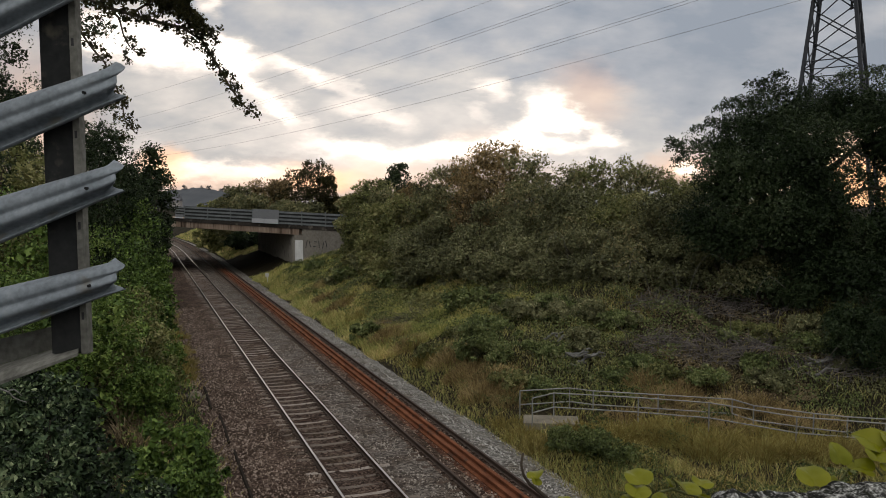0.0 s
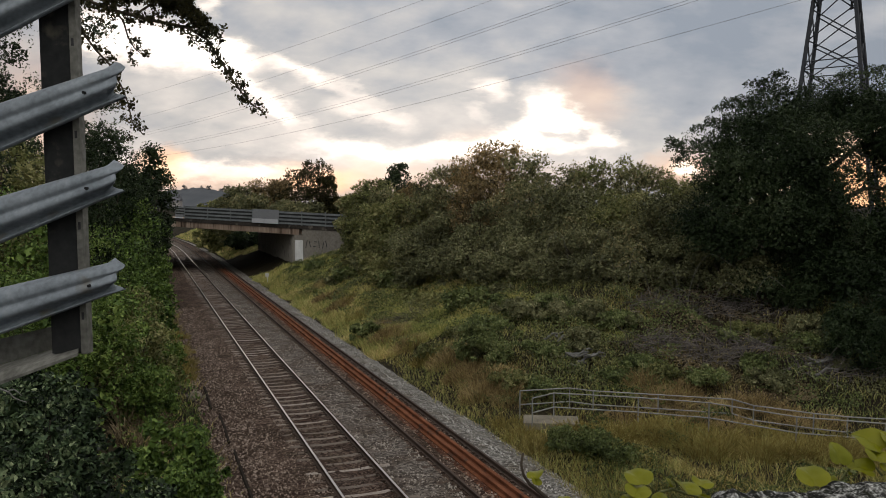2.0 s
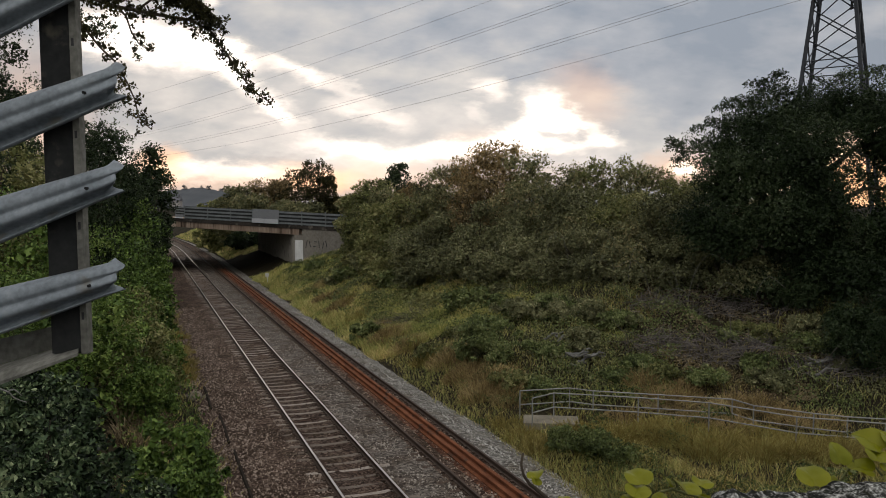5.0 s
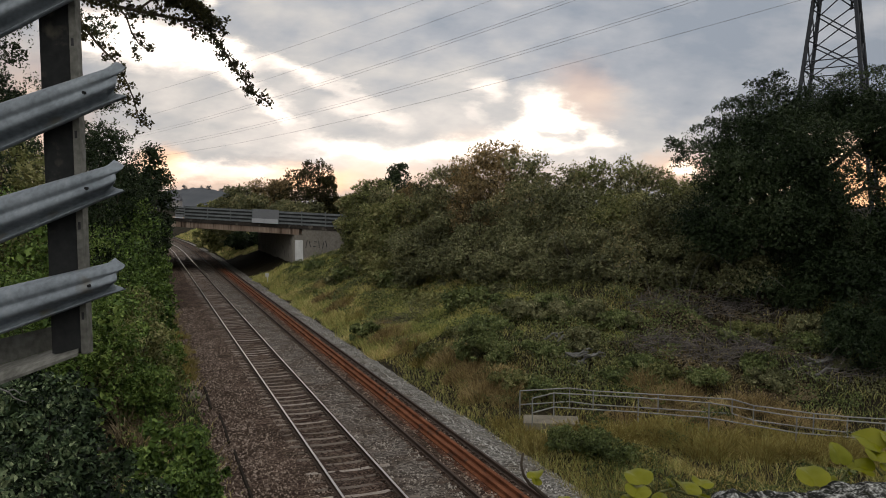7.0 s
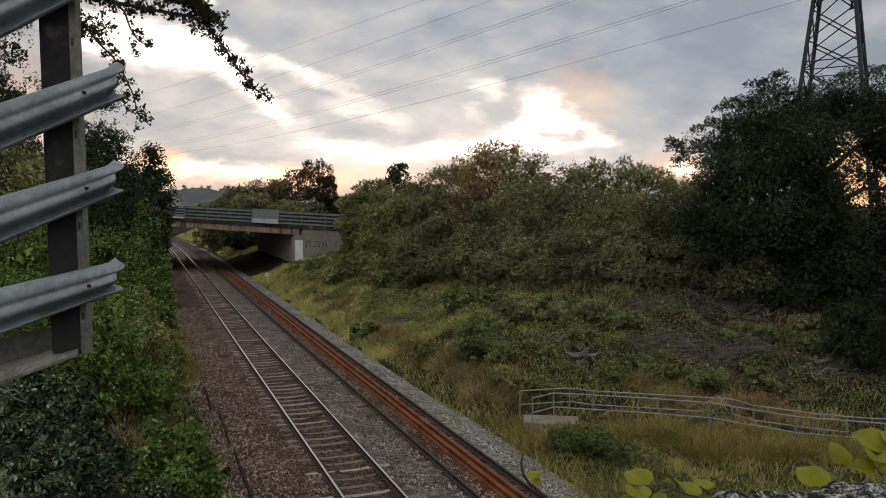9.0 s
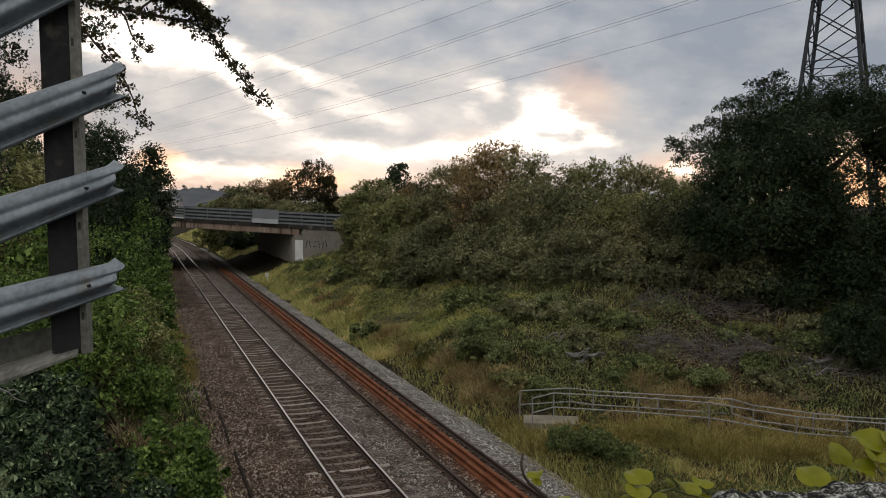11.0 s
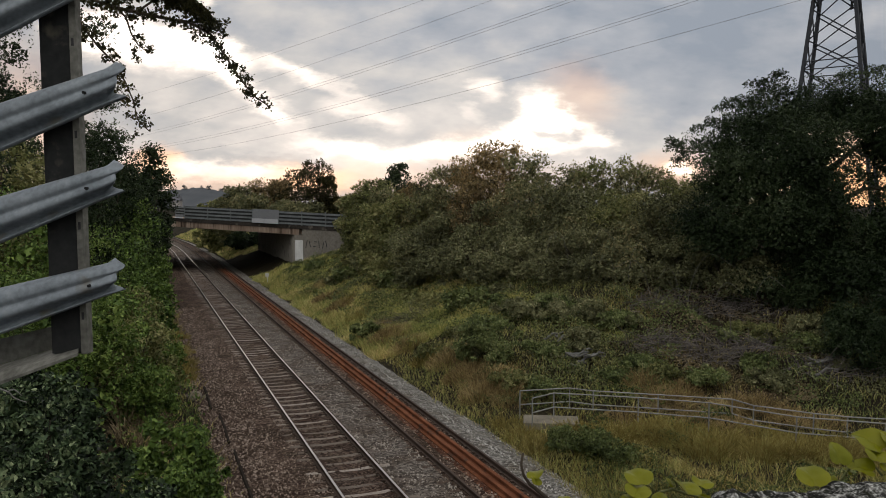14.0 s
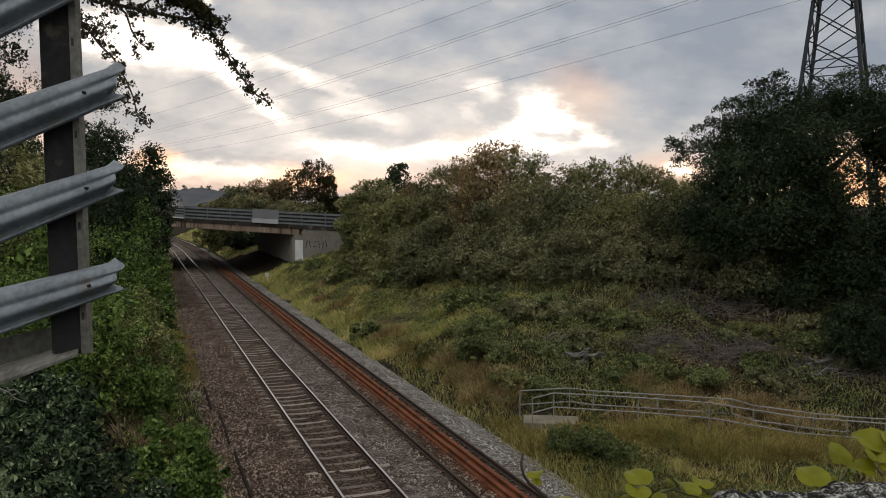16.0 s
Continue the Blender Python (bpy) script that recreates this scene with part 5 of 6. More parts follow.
def near_tree():
    root = Vector((-3.185, 5.0, 8.685))
    g = float(ground_z(root.x - 1.5, root.y))
    t = thing("overhanging_tree", "dark leafy tree whose twigs hang over the view", "tree", m=pose(root.x - 1.5, root.y, g))
    up = root.z - g
    part("trunk", tube(bmesh.new(), [(0, 0, -0.4), (0.1, 0, up * 0.4), (0.2, 0.05, up * 0.8), (0.3, 0, up + 1.5)], [0.2, 0.17, 0.13, 0.07], 9), M_BARK, t, smooth=True)
    part("limb", tube(bmesh.new(), [(0.18, 0, up * 0.75), (0.9, 0, up * 0.93), (1.5, 0, up)], [0.08, 0.06, 0.045], 8), M_BARK, t, smooth=True)
    lobes = [(a - root.x + 1.5, b - root.y, c - g, r) for a, b, c, r in [(-3.34, 6.0, 8.51, 0.13), (-3.55, 6.0, 8.73, 0.27), (-4.0, 6.5, 8.28, 0.34), (-3.91, 7.0, 8.24, 0.21), (-3.04, 6.3, 8.88, 0.14), (-2.9, 6.5, 8.84, 0.14), (-3.5, 8.0, 8.42, 0.21), (-4.08, 9.0, 8.09, 0.27), (-3.5, 6.0, 8.9, 0.18)]]
    child("crown", crown_mesh("crown", lobes, 6500, 0.027, L_OAK, 77, 0.8, 1.2, deep=0.1, inner=0.0), t)
    bm = bmesh.new()
    for pts, r0 in ((MAIN, 0.014), (SPUR, 0.006), (HANG, 0.007), (TOP, 0.009), (SPUR_B, 0.006)):
        p = bough_path(pts)
        tube(bm, p, [r0 * (1 - 0.8 * i / (len(p) - 1)) + 0.0015 for i in range(len(p))], 6)
    b = part("branch", bm, M_BARK, t, "swaying leafy branch", m=pose(1.5, 0, up), smooth=True)
    gen = np.random.default_rng(12)
    c = sprays([(MAIN, 0.66, 0.15), (SPUR, 0.35, 0.5), (HANG, 0.5, 0.2), (TOP, 2.6, 0.1), (SPUR_B, 1.6, 0.2)], 1500, 0.05, gen, 0.028)
    v, f = leaves_at(c, 0.025, None, gen, 0.62, 0.2)
    child("leaves", mesh_from("leaves", v, f, L_TWIG), b)
    return b, Vector((1.5, 0, up))


MAIN = [(0.0, 0.0), (0.419, 0.089), (0.817, 0.078), (1.068, -0.018), (1.393, -0.1), (1.592, -0.136), (1.718, -0.207), (1.806, -0.34), (1.885, -0.466), (1.968, -0.574), (2.055, -0.634)]
SPUR = [(1.086, -0.021), (1.157, -0.089), (1.195, -0.197), (1.244, -0.268), (1.309, -0.315)]
SPUR_B = [(1.249, -0.054), (1.432, 0.053), (1.577, 0.071), (1.63, -0.036), (1.772, -0.186)]
HANG = [(0.564, 0.085), (0.812, -0.107), (0.953, -0.268), (1.06, -0.365), (1.148, -0.502), (1.2, -0.61), (1.234, -0.737), (1.313, -0.81)]
TOP = [(0.997, 0.018), (1.18, 0.089), (1.36, 0.053), (1.54, -0.018), (1.665, -0.107)]
branch, BRANCH_AT = near_tree()

# ---- steel barrier ----
BAR_Y = 3.1


BEAM = [(0.5, 0.03, -0.05), (0.46, 0.004, -0.03), (0.4, -0.014, -0.008), (0.3, -0.024, 0.012), (0.2, -0.029, 0.008), (0.13, -0.028, -0.008), (0.09, -0.024, -0.022), (0.05, -0.024, -0.026),
        (0.01, -0.029, -0.024), (-0.06, -0.035, -0.018), (-0.13, -0.04, -0.014), (-0.19, -0.036, -0.02), (-0.24, -0.022, -0.03), (-0.29, 0.002, -0.045), (-0.34, 0.012, -0.05),
        (-0.39, 0.004, -0.03), (-0.43, -0.012, 0.0), (-0.47, -0.014, 0.012), (-0.5, 0.0, 0.0)]


def beam_ring(x, y, z, h):
    """Folded beam section: two raised flats, a groove and turned lips."""
    prof = [(a, b) for a, b, dx in BEAM]
    fr = [Vector((x, y + b, z + a * h)) for a, b in prof]
    return fr, [p + Vector((0, 0.006, 0)) for p in fr]


def barrier():
    t = thing("steel_barrier", "galvanised steel barrier with folded beams at the end of the bridge", "barrier")
    for x0, z0, h0, x1, z1, h1 in [(-2.312, 7.909, 0.293, -1.249, 8.365, 0.134), (-2.329, 7.497, 0.262, -1.249, 7.897, 0.142), (-2.345, 7.141, 0.268, -1.262, 7.520, 0.124), (-2.359, 6.806, 0.267, -1.267, 7.130, 0.121)]:
        bm = bmesh.new()
        rings = []
        n = 14
        for i in range(n + 1):
            k = i / n
            h = h0 + (h1 - h0) * k
            if k > 0.93:
                h *= 1 + (k - 0.93) * 0.4
            fr, bk = beam_ring(x0 + (x1 - x0) * k, BAR_Y - 0.06, z0 + (z1 - z0) * k, h)
            if i == n:
                fr = [p + Vector((dx, 0.004 * math.cos(j * 2.1), 0)) for j, (p, dx) in enumerate(zip(fr, (c for a, b, c in BEAM)))]
                bk = [p + Vector((0, 0.006, 0)) for p in fr]
            rings.append([bm.verts.new(p) for p in fr + bk[::-1]])
        m = len(rings[0])
        for a, b in zip(rings, rings[1:]):
            for j in range(m):
                bm.faces.new((a[j], a[(j + 1) % m], b[(j + 1) % m], b[j]))
        bm.faces.new(rings[0])
        bm.faces.new(rings[-1])
        be = part("beam", bm, M_GALV, t, "dented galvanised beam", smooth=True)
        bx = -1.39
        k = (bx - x0) / (x1 - x0)
        part("bolt", tube(bmesh.new(), [(bx, BAR_Y - 0.108, z0 + (z1 - z0) * k - 0.006), (bx, BAR_Y - 0.07, z0 + (z1 - z0) * k - 0.006)], [0.006, 0.006], 8), M_GALV_SHADE, be)
    for px, low in ((-1.529, 6.8), (-2.3, float(ground_z(-2.3, BAR_Y)) - 0.4)):
        lean = Matrix.Translation((px, BAR_Y, 7.75)) @ Matrix.Rotation(radians(-0.7), 4, "Y") @ Matrix.Translation((-px, -BAR_Y, -7.75))
        # web coloured as shaded, flange as lit, though both are one steel
        po = part("post", box(bmesh.new(), (px - 0.065, BAR_Y, low), (px + 0.048, BAR_Y + 0.012, 8.9), 0.002), M_GALV_SHADE, t, "weathered steel post, its shaded web coloured dark", m=lean)
        part("post_flange", box(bmesh.new(), (px + 0.048, BAR_Y - 0.012, low), (px + 0.076, BAR_Y + 0.035, 8.9), 0.002), M_GALV_OLD, po, "zinc flange in the paler tone of the lit side")
        part("rear_flange", box(bmesh.new(), (px - 0.077, BAR_Y + 0.002, low), (px - 0.065, BAR_Y + 0.05, 8.9), 0.002), M_GALV_SHADE, po)
        # slots are thin black plates that stand in for the dark of openings
        for i in range(5):
            z = 6.94 + i * 0.365
            part("slot", box(bmesh.new(), (px + 0.056, BAR_Y - 0.0135, z), (px + 0.066, BAR_Y - 0.0121, z + 0.03), 0.0), M_PAINT, po)
    # bottom angle: an upright plate and a tread
    for nm, cs, th in (("kick_plate", [(-2.487, 3.2, 6.691), (-1.642, 3.2, 6.895), (-1.645, 3.2, 6.8), (-2.493, 3.2, 6.549)], (0, 0.01, 0)), ("tread", [(-2.492, 3.199, 6.549), (-1.53, 3.199, 6.833), (-1.459, 3.04, 6.814), (-2.373, 3.04, 6.476)], (0, 0, -0.012))):
        bm = bmesh.new()
        v = [bm.verts.new(c) for c in cs] + [bm.verts.new(Vector(c) + Vector(th)) for c in cs]
        for q in ((0, 1, 2, 3), (4, 5, 6, 7), (0, 1, 5, 4), (1, 2, 6, 5), (2, 3, 7, 6), (3, 0, 4, 7)):
            bm.faces.new([v[i] for i in q])
        part(nm, bm, M_GALV_OLD, t, "scuffed zinc-coated plate along the foot")
    return t


barrier()

# ---- the bridge on which the camera stands ----
WD = Vector((0.979, 0.204, 0))
WN = Vector((-0.204, 0.979, 0))
WP = Vector((0.31, 0.9, 0))


def parapet_wall():
    t = thing("stone_parapet", "rough dark stone parapet with pale lichen and moss", "wall", kind="structure")
    gen = np.random.default_rng(4)
    for k in range(12):
        bm = bmesh.new()
        a0 = -5.0 + k * 0.85
        n, mrow = 64, 34
        grid = []
        for j in range(mrow + 1):
            row = []
            for i in range(n + 1):
                x = a0 + 0.004 + (0.842) * i / n
                w = -0.44 + 0.44 * j / mrow
                e = min(1.0, min(j, mrow - j) / 3.0)
                z = 7.045 + 0.02 * e ** 0.5 + 0.006 * noise.noise((x * 14, w * 14, 0)) + 0.009 * noise.noise((x * 38, w * 38, 3)) + 0.009 * noise.noise((x * 85, w * 85, 9))
                p = WP + WD * x + WN * (w + 0.006 * noise.noise((x * 20, z * 9, 5)))
                row.append(bm.verts.new((p.x, p.y, z)))
            grid.append(row)
        for j in range(mrow):
            for i in range(n):
                bm.faces.new((grid[j][i], grid[j][i + 1], grid[j + 1][i + 1], grid[j + 1][i]))
        rim = [grid[0][i] for i in range(n + 1)] + [grid[j][n] for j in range(1, mrow + 1)] + [grid[mrow][i] for i in range(n - 1, -1, -1)] + [grid[j][0] for j in range(mrow - 1, 0, -1)]
        low = [bm.verts.new((v.co.x, v.co.y, 6.86)) for v in rim]
        for i in range(len(rim)):
            bm.faces.new((rim[i], rim[(i + 1) % len(rim)], low[(i + 1) % len(rim)], low[i]))
        bm.faces.new(low)
        part("coping_stone", bm, M_MOSSWALL, t, smooth=True)
    bm = bmesh.new()
    cs = [WP + WD * a + WN * b for a, b in ((-5, -0.4), (5.2, -0.4), (5.2, -0.04), (-5, -0.04))]
    v = [bm.verts.new((c.x, c.y, z)) for z in (5.9, 6.86) for c in cs]
    for a in ((0, 1, 2, 3), (4, 5, 6, 7), (0, 1, 5, 4), (1, 2, 6, 5), (2, 3, 7, 6), (3, 0, 4, 7)):
        bm.faces.new([v[i] for i in a])
    part("wall_body", bm, M_MOSSWALL, t)
    d = thing("bridge_deck", "concrete deck of the road bridge under the parapet", "bridge deck", kind="structure")
    bm = bmesh.new()
    cs = [WP + WD * a + WN * b for a, b in ((-9, -9), (16, -9), (16, 0.05), (-9, 0.05))]
    v = [bm.verts.new((c.x, c.y, z)) for z in (5.2, 5.9) for c in cs]
    for a in ((0, 1, 2, 3), (4, 5, 6, 7), (0, 1, 5, 4), (1, 2, 6, 5), (2, 3, 7, 6), (3, 0, 4, 7)):
        bm.faces.new([v[i] for i in a])
    part("slab", bm, M_DECK, d)
    for a in (-6.5, 13):
        p = WP + WD * a + WN * -4.5
        part("support", box(bmesh.new(), (p.x - 0.8, p.y - 4, -0.6), (p.x + 0.8, p.y + 4, 5.2), 0.03), M_DECK, d)


parapet_wall()


def ivy_leaf(name, seed):
    """A broad pointed leaf, folded along its midrib and drooping at the tip."""
    gen = np.random.default_rng(seed)
    bm = bmesh.new()
    mid = bm.verts.new((0, 0.05, -0.02))
    rings = []
    for q in (0.4, 0.75, 1.0):
        row = []
        for k in range(20):
            a = 2 * math.pi * k / 20
            notch = math.exp(-((a - 1.5 * math.pi) / 0.3) ** 2)
            point = math.exp(-((a - 0.5 * math.pi) / 0.28) ** 2)
            r = 0.5 * q * (1 - 0.3 * notch * q + 0.16 * point * q + 0.07 * q * math.cos(3 * (a - math.pi / 2)) + gen.uniform(-0.02, 0.02))
            x, y = r * math.cos(a), r * math.sin(a) + 0.05
            row.append(bm.verts.new((x, y, 0.7 * abs(x) * (1 - 0.5 * q) - 0.5 * max(0.0, y) ** 2 + 0.03 * math.sin(4 * a + seed) * q)))
        rings.append(row)
    for k in range(20):
        j = (k + 1) % 20
        bm.faces.new((mid, rings[0][k], rings[0][j]))
        for r0, r1 in zip(rings, rings[1:]):
            bm.faces.new((r0[k], r1[k], r1[j], r0[j]))
    return bm_mesh(name, bm, L_IVY, True)


def ivy(name, spots, stems, label):
    t = thing(name, label, "climbing plant", "climbers on the parapet")
    shapes = [ivy_leaf("leaf", 3 + k) for k in range(4)]
    for k, (x, y, z, size, tilt, roll, turn) in enumerate(spots):
        child("leaf", shapes[k % 4], t, Matrix.LocRotScale((x, y, z), Euler((radians(tilt), radians(roll), radians(turn))), (size, size, size)))
    for pts, r in stems:
        part("stem", tube(bmesh.new(), pts, [r * (1 - 0.5 * i / (len(pts) - 1)) for i in range(len(pts))], 6), M_STEM if name == "climbing_plant" else M_BARK, t, smooth=True)
    return t


ivy("climbing_plant", [(0.228, 0.88, 7.082, 0.0331, 24, -6, 10), (0.222, 0.86, 7.073, 0.03, 21, 8, -12), (0.269, 0.9, 7.07, 0.0163, 46, 30, 40), (0.284, 0.88, 7.07, 0.0356, 20, 18, 20), (0.313, 0.91, 7.065, 0.0267, 14, 14, -15), (0.248, 0.9, 7.076, 0.01, 56, 60, 80), (0.213, 0.85, 7.067, 0.0237, 26, -10, 5), (0.251, 0.87, 7.061, 0.0182, 36, 10, -30), (0.312, 0.9, 7.05, 0.0163, 31, 0, 20), (0.133, 0.82, 7.078, 0.0172, 26, 0, 0)], [([(0.248, 0.9, 7.042), (0.26, 0.9, 7.058), (0.274, 0.9, 7.062), (0.296, 0.9, 7.055), (0.315, 0.9, 7.051)], 0.0022), ([(0.253, 0.9, 7.05), (0.251, 0.9, 7.062), (0.248, 0.9, 7.073)], 0.0018), ([(0.28, 0.9, 7.065), (0.277, 0.9, 7.074), (0.273, 0.9, 7.084)], 0.0014), ([(0.258, 0.9, 7.055), (0.247, 0.9, 7.066), (0.239, 0.9, 7.068)], 0.0012)], "yellow-green climber leaves on the stone parapet")
ivy("climbing_plant", [(0.487, 0.93, 7.092, 0.0298, 58, 6, 8), (0.451, 0.92, 7.068, 0.0385, 31, -4, -6), (0.541, 0.95, 7.103, 0.0411, 28, -20, 30), (0.535, 0.93, 7.092, 0.0312, 26, 14, -20), (0.521, 0.93, 7.076, 0.0298, 18, -24, 60), (0.564, 0.95, 7.104, 0.0345, 36, 10, 10), (0.543, 0.92, 7.081, 0.0192, 31, 0, -15), (0.503, 0.94, 7.069, 0.0157, 36, 10, 40), (0.486, 0.93, 7.061, 0.0168, 26, -10, 100), (0.567, 0.94, 7.087, 0.0328, 36, 0, 0)], [([(0.491, 0.94, 7.05), (0.499, 0.94, 7.062), (0.506, 0.94, 7.073), (0.518, 0.94, 7.079), (0.546, 0.94, 7.086)], 0.002), ([(0.505, 0.94, 7.071), (0.513, 0.94, 7.08), (0.507, 0.94, 7.09)], 0.0016), ([(0.548, 0.94, 7.064), (0.54, 0.94, 7.074), (0.529, 0.94, 7.079)], 0.0016)], "yellow-green climber leaves on the stone parapet")
ivy("climber_shoot", [(0.1, 0.81, 7.111, 0.0192, 20, -16, -20), (0.099, 0.805, 7.106, 0.0135, 46, 14, 30)], [([(0.124, 0.82, 7.076), (0.113, 0.82, 7.082), (0.102, 0.82, 7.092), (0.094, 0.82, 7.098), (0.088, 0.82, 7.107), (0.085, 0.82, 7.12), (0.087, 0.82, 7.132)], 0.0026)], "thin climber shoot with one green leaf")

# ---- far hill and houses ----


def far_hill():
    n = 200
    v, f = [], []
    for i in range(n + 1):
        x = -520 + 420 * i / n
        h = 7 + 17 * math.exp(-((x + 235) / 60) ** 2) + 0.5 * math.sin(x * 0.21) + 1.1 * abs(math.sin(x * 0.8 + 3 * math.sin(x * 0.13))) ** 3
        for j, (dy, k) in enumerate(((0, -1), (40, 0.6), (90, 1), (220, 0.6), (330, -1))):
            v.append((x, 640 + dy, (h if k > 0 else 4) * max(k, 0) + (3 if k < 0 else 0)))
    for i in range(n):
        for j in range(4):
            f.append((i * 5 + j, (i + 1) * 5 + j, (i + 1) * 5 + j + 1, i * 5 + j + 1))
    tagged(new("hill", mesh_from("hill", v, f, M_HILL, True)), "wooded hill in the distance, haze mixed into its blue-grey colour", "hill", kind="structure")


far_hill()


def ridge_tree(x, y, z, tall):
    t = thing("tree", "tiny tree on the ridge of the distant hill, tinted with haze", "tree", "trees on the far ridge", m=pose(x, y, z - 0.35 * tall))
    part("trunk", tube(bmesh.new(), [(0, 0, -2), (0, 0, tall * 0.5)], [0.3, 0.2], 6), M_BARK, t)
    gen = np.random.default_rng(int(abs(x)))
    lobes = [(gen.uniform(-0.4, 0.4) * tall, gen.uniform(-0.3, 0.3) * tall, tall * (0.1 + 0.13 * k), tall * gen.uniform(0.2, 0.3)) for k in range(6)]
    # crown takes the hill's haze-tinted colour
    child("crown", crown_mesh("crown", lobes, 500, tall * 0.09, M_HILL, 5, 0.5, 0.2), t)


for x, y, z, tall in [(-244.59, 730.0, 22.83, 7), (-230.07, 730.0, 24.05, 5), (-222.01, 730.0, 22.68, 7.5), (-209.11, 730.0, 20.85, 6), (-205.35, 730.0, 20.39, 4.5)]:
    ridge_tree(x, y, z, tall)


def house(x, y, z, w, d, h):
    t = thing("house", "distant pale house with a slate roof", "house", "distant houses", m=pose(x, y, z))
    part("wall", box(bmesh.new(), (-w / 2, -d / 2, -3), (w / 2, d / 2, h)), M_HOUSE, t)
    bm = bmesh.new()
    a = [bm.verts.new(c) for c in ((-w / 2 - 0.3, -d / 2 - 0.3, h), (w / 2 + 0.3, -d / 2 - 0.3, h), (w / 2 + 0.3, d / 2 + 0.3, h), (-w / 2 - 0.3, d / 2 + 0.3, h), (-w / 2 - 0.3, 0, h + d * 0.4), (w / 2 + 0.3, 0, h + d * 0.4))]
    for q in ((0, 1, 5, 4), (2, 3, 4, 5), (0, 4, 3), (1, 2, 5), (0, 1, 2, 3)):
        bm.faces.new([a[i] for i in q])
    r = part("roof", bm, M_ROOF, t)
    part("chimney", box(bmesh.new(), (w / 2 - 1.2, -0.5, h + d * 0.2), (w / 2 - 0.2, 0.5, h + d * 0.4 + 1.4)), M_ROOF, r)
    for k in (-0.25, 0.25):
        part("window", box(bmesh.new(), (k * w - 0.6, -d / 2 - 0.04, h * 0.55), (k * w + 0.6, -d / 2 - 0.02, h * 0.85)), M_ROOF, t)


for x, y, z, w, d, h in [(-145.75, 420.0, 7.73, 5, 5, 2.6)]:
    house(x, y, z, w, d, h)

# ---- grass, weeds and ground cover ----


def trodden(x, y):
    """Short growth along the walkway between the handrails."""
    k = 0.27 * (x - 3)
    return np.where((x > 2.2) & (y > 25.7 - k) & (y < 28.6 - k), 0.55, 1.0)


def grass(name, x0, x1, y0, y1, count, tall, wide, material, label, seed, where):
    gen = np.random.default_rng(seed)
    y = y0 + (y1 - y0) * gen.uniform(0, 1, count) ** 1.6
    x = x0 + (x1 - x0) * gen.uniform(0, 1, count)
    keep = where(x, y, gen) & open_sky(x, y) & ((np.abs(x - SLAB_AT[0]) > 0.95) | (np.abs(y - SLAB_AT[1] + 0.05) > 0.65)) & ((x < 9) | (gen.uniform(0, 1, count) < 0.55))
    x, y = x[keep], y[keep]
    n = len(x)
    z = ground_z(x, y) - 0.03
    c = np.stack([x, y, z], axis=1)
    a = gen.uniform(0, 2 * np.pi, n)
    w = np.stack([np.cos(a), np.sin(a), np.zeros(n)], axis=1) * (wide * gen.uniform(0.6, 1.4, n) * (0.7 + y / 40))[:, None]
    clump = 0.6 + 0.5 * np.sin(x * 1.7 + 2 * np.sin(y * 0.9)) * np.sin(y * 1.3 + x) + 0.35 * np.sin(x * 4.1 + y * 1.9) * np.sin(y * 3.3 - x * 2.2)
    h = (tall * trodden(x, y) * gen.uniform(0.35, 1.25, n) * (0.5 + 0.6 * np.clip(clump, 0, 1.3)))[:, None]
    lean = gen.normal(size=(n, 3)) * 0.4
    lean[:, 2] = 1
    mid = c + lean * h * 0.6
    tip = c + lean * h * np.array([1.45, 1.45, 0.95])
    v = np.stack([c - w, c + w, mid + w * 0.75, mid - w * 0.75, tip], axis=1).reshape(-1, 3)
    i = np.arange(n)[:, None] * 5
    f = np.concatenate([i + np.array([[0, 1, 2]]), i + np.array([[0, 2, 3]]), i + np.array([[3, 2, 4]])])
    return tagged(new(name, mesh_from(name, v, f, material)), label, "grass", kind="stuff")


def across(x, y):
    s = x * D.x + y * D.y
    return x * N.x + y * N.y + UC + bend(s)


def open_sky(x, y):
    """False under the deck, where nothing grows."""
    dx, dy = x - BR.x, y - BR.y
    w = (BE.x * dy - BE.y * dx) / (BE.x * D.y - BE.y * D.x)
    return (w < -1.0) | (w > 26.5)


def patchy(x, y, k, lo):
    return np.sin(x * k + 1.3 * np.sin(y * k * 0.7)) * np.sin(y * k * 0.9 + x * k * 0.3) > lo


grass("bank_grass", -35, 30, 17, 95, 500000, 0.42, 0.0046, L_GRASS, "long green and straw-coloured grass on the railway bank", 2,
      lambda x, y, g: (across(x, y) > 5.15 + 0.35 * np.sin(y * 0.9) * np.sin(y * 0.37 + 1) + g.uniform(0, 0.45, len(x))) & (across(x, y) < 22) & ~((y > 29) & (x > 8) & patchy(x, y, 0.6, -0.05)))
grass("dry_grass", -30, 30, 17, 80, 380000, 0.5, 0.0043, L_DRYGRASS, "dry straw-brown long grass tufts", 3,
      lambda x, y, g: (across(x, y) > 5.1 + 0.35 * np.sin(y * 0.9) * np.sin(y * 0.37 + 1) + g.uniform(0, 0.4, len(x))) & (((y < 27.5 - 0.22 * (x - 3.8)) & patchy(x, y, 0.9, -0.45)) | ((across(x, y) < 9) & patchy(x, y, 0.5, 0.1)) | ((y < 36) & (x > 6) & patchy(x, y, 0.7, 0.35))))
grass("bank_grass", -30, 12, 38, 88, 260000, 0.42, 0.0095, L_GRASS, "long green grass high on the railway bank", 22,
      lambda x, y, g: (across(x, y) > 5.15 + 0.35 * np.sin(y * 0.9) * np.sin(y * 0.37 + 1) + g.uniform(0, 0.45, len(x))) & (across(x, y) < 13))
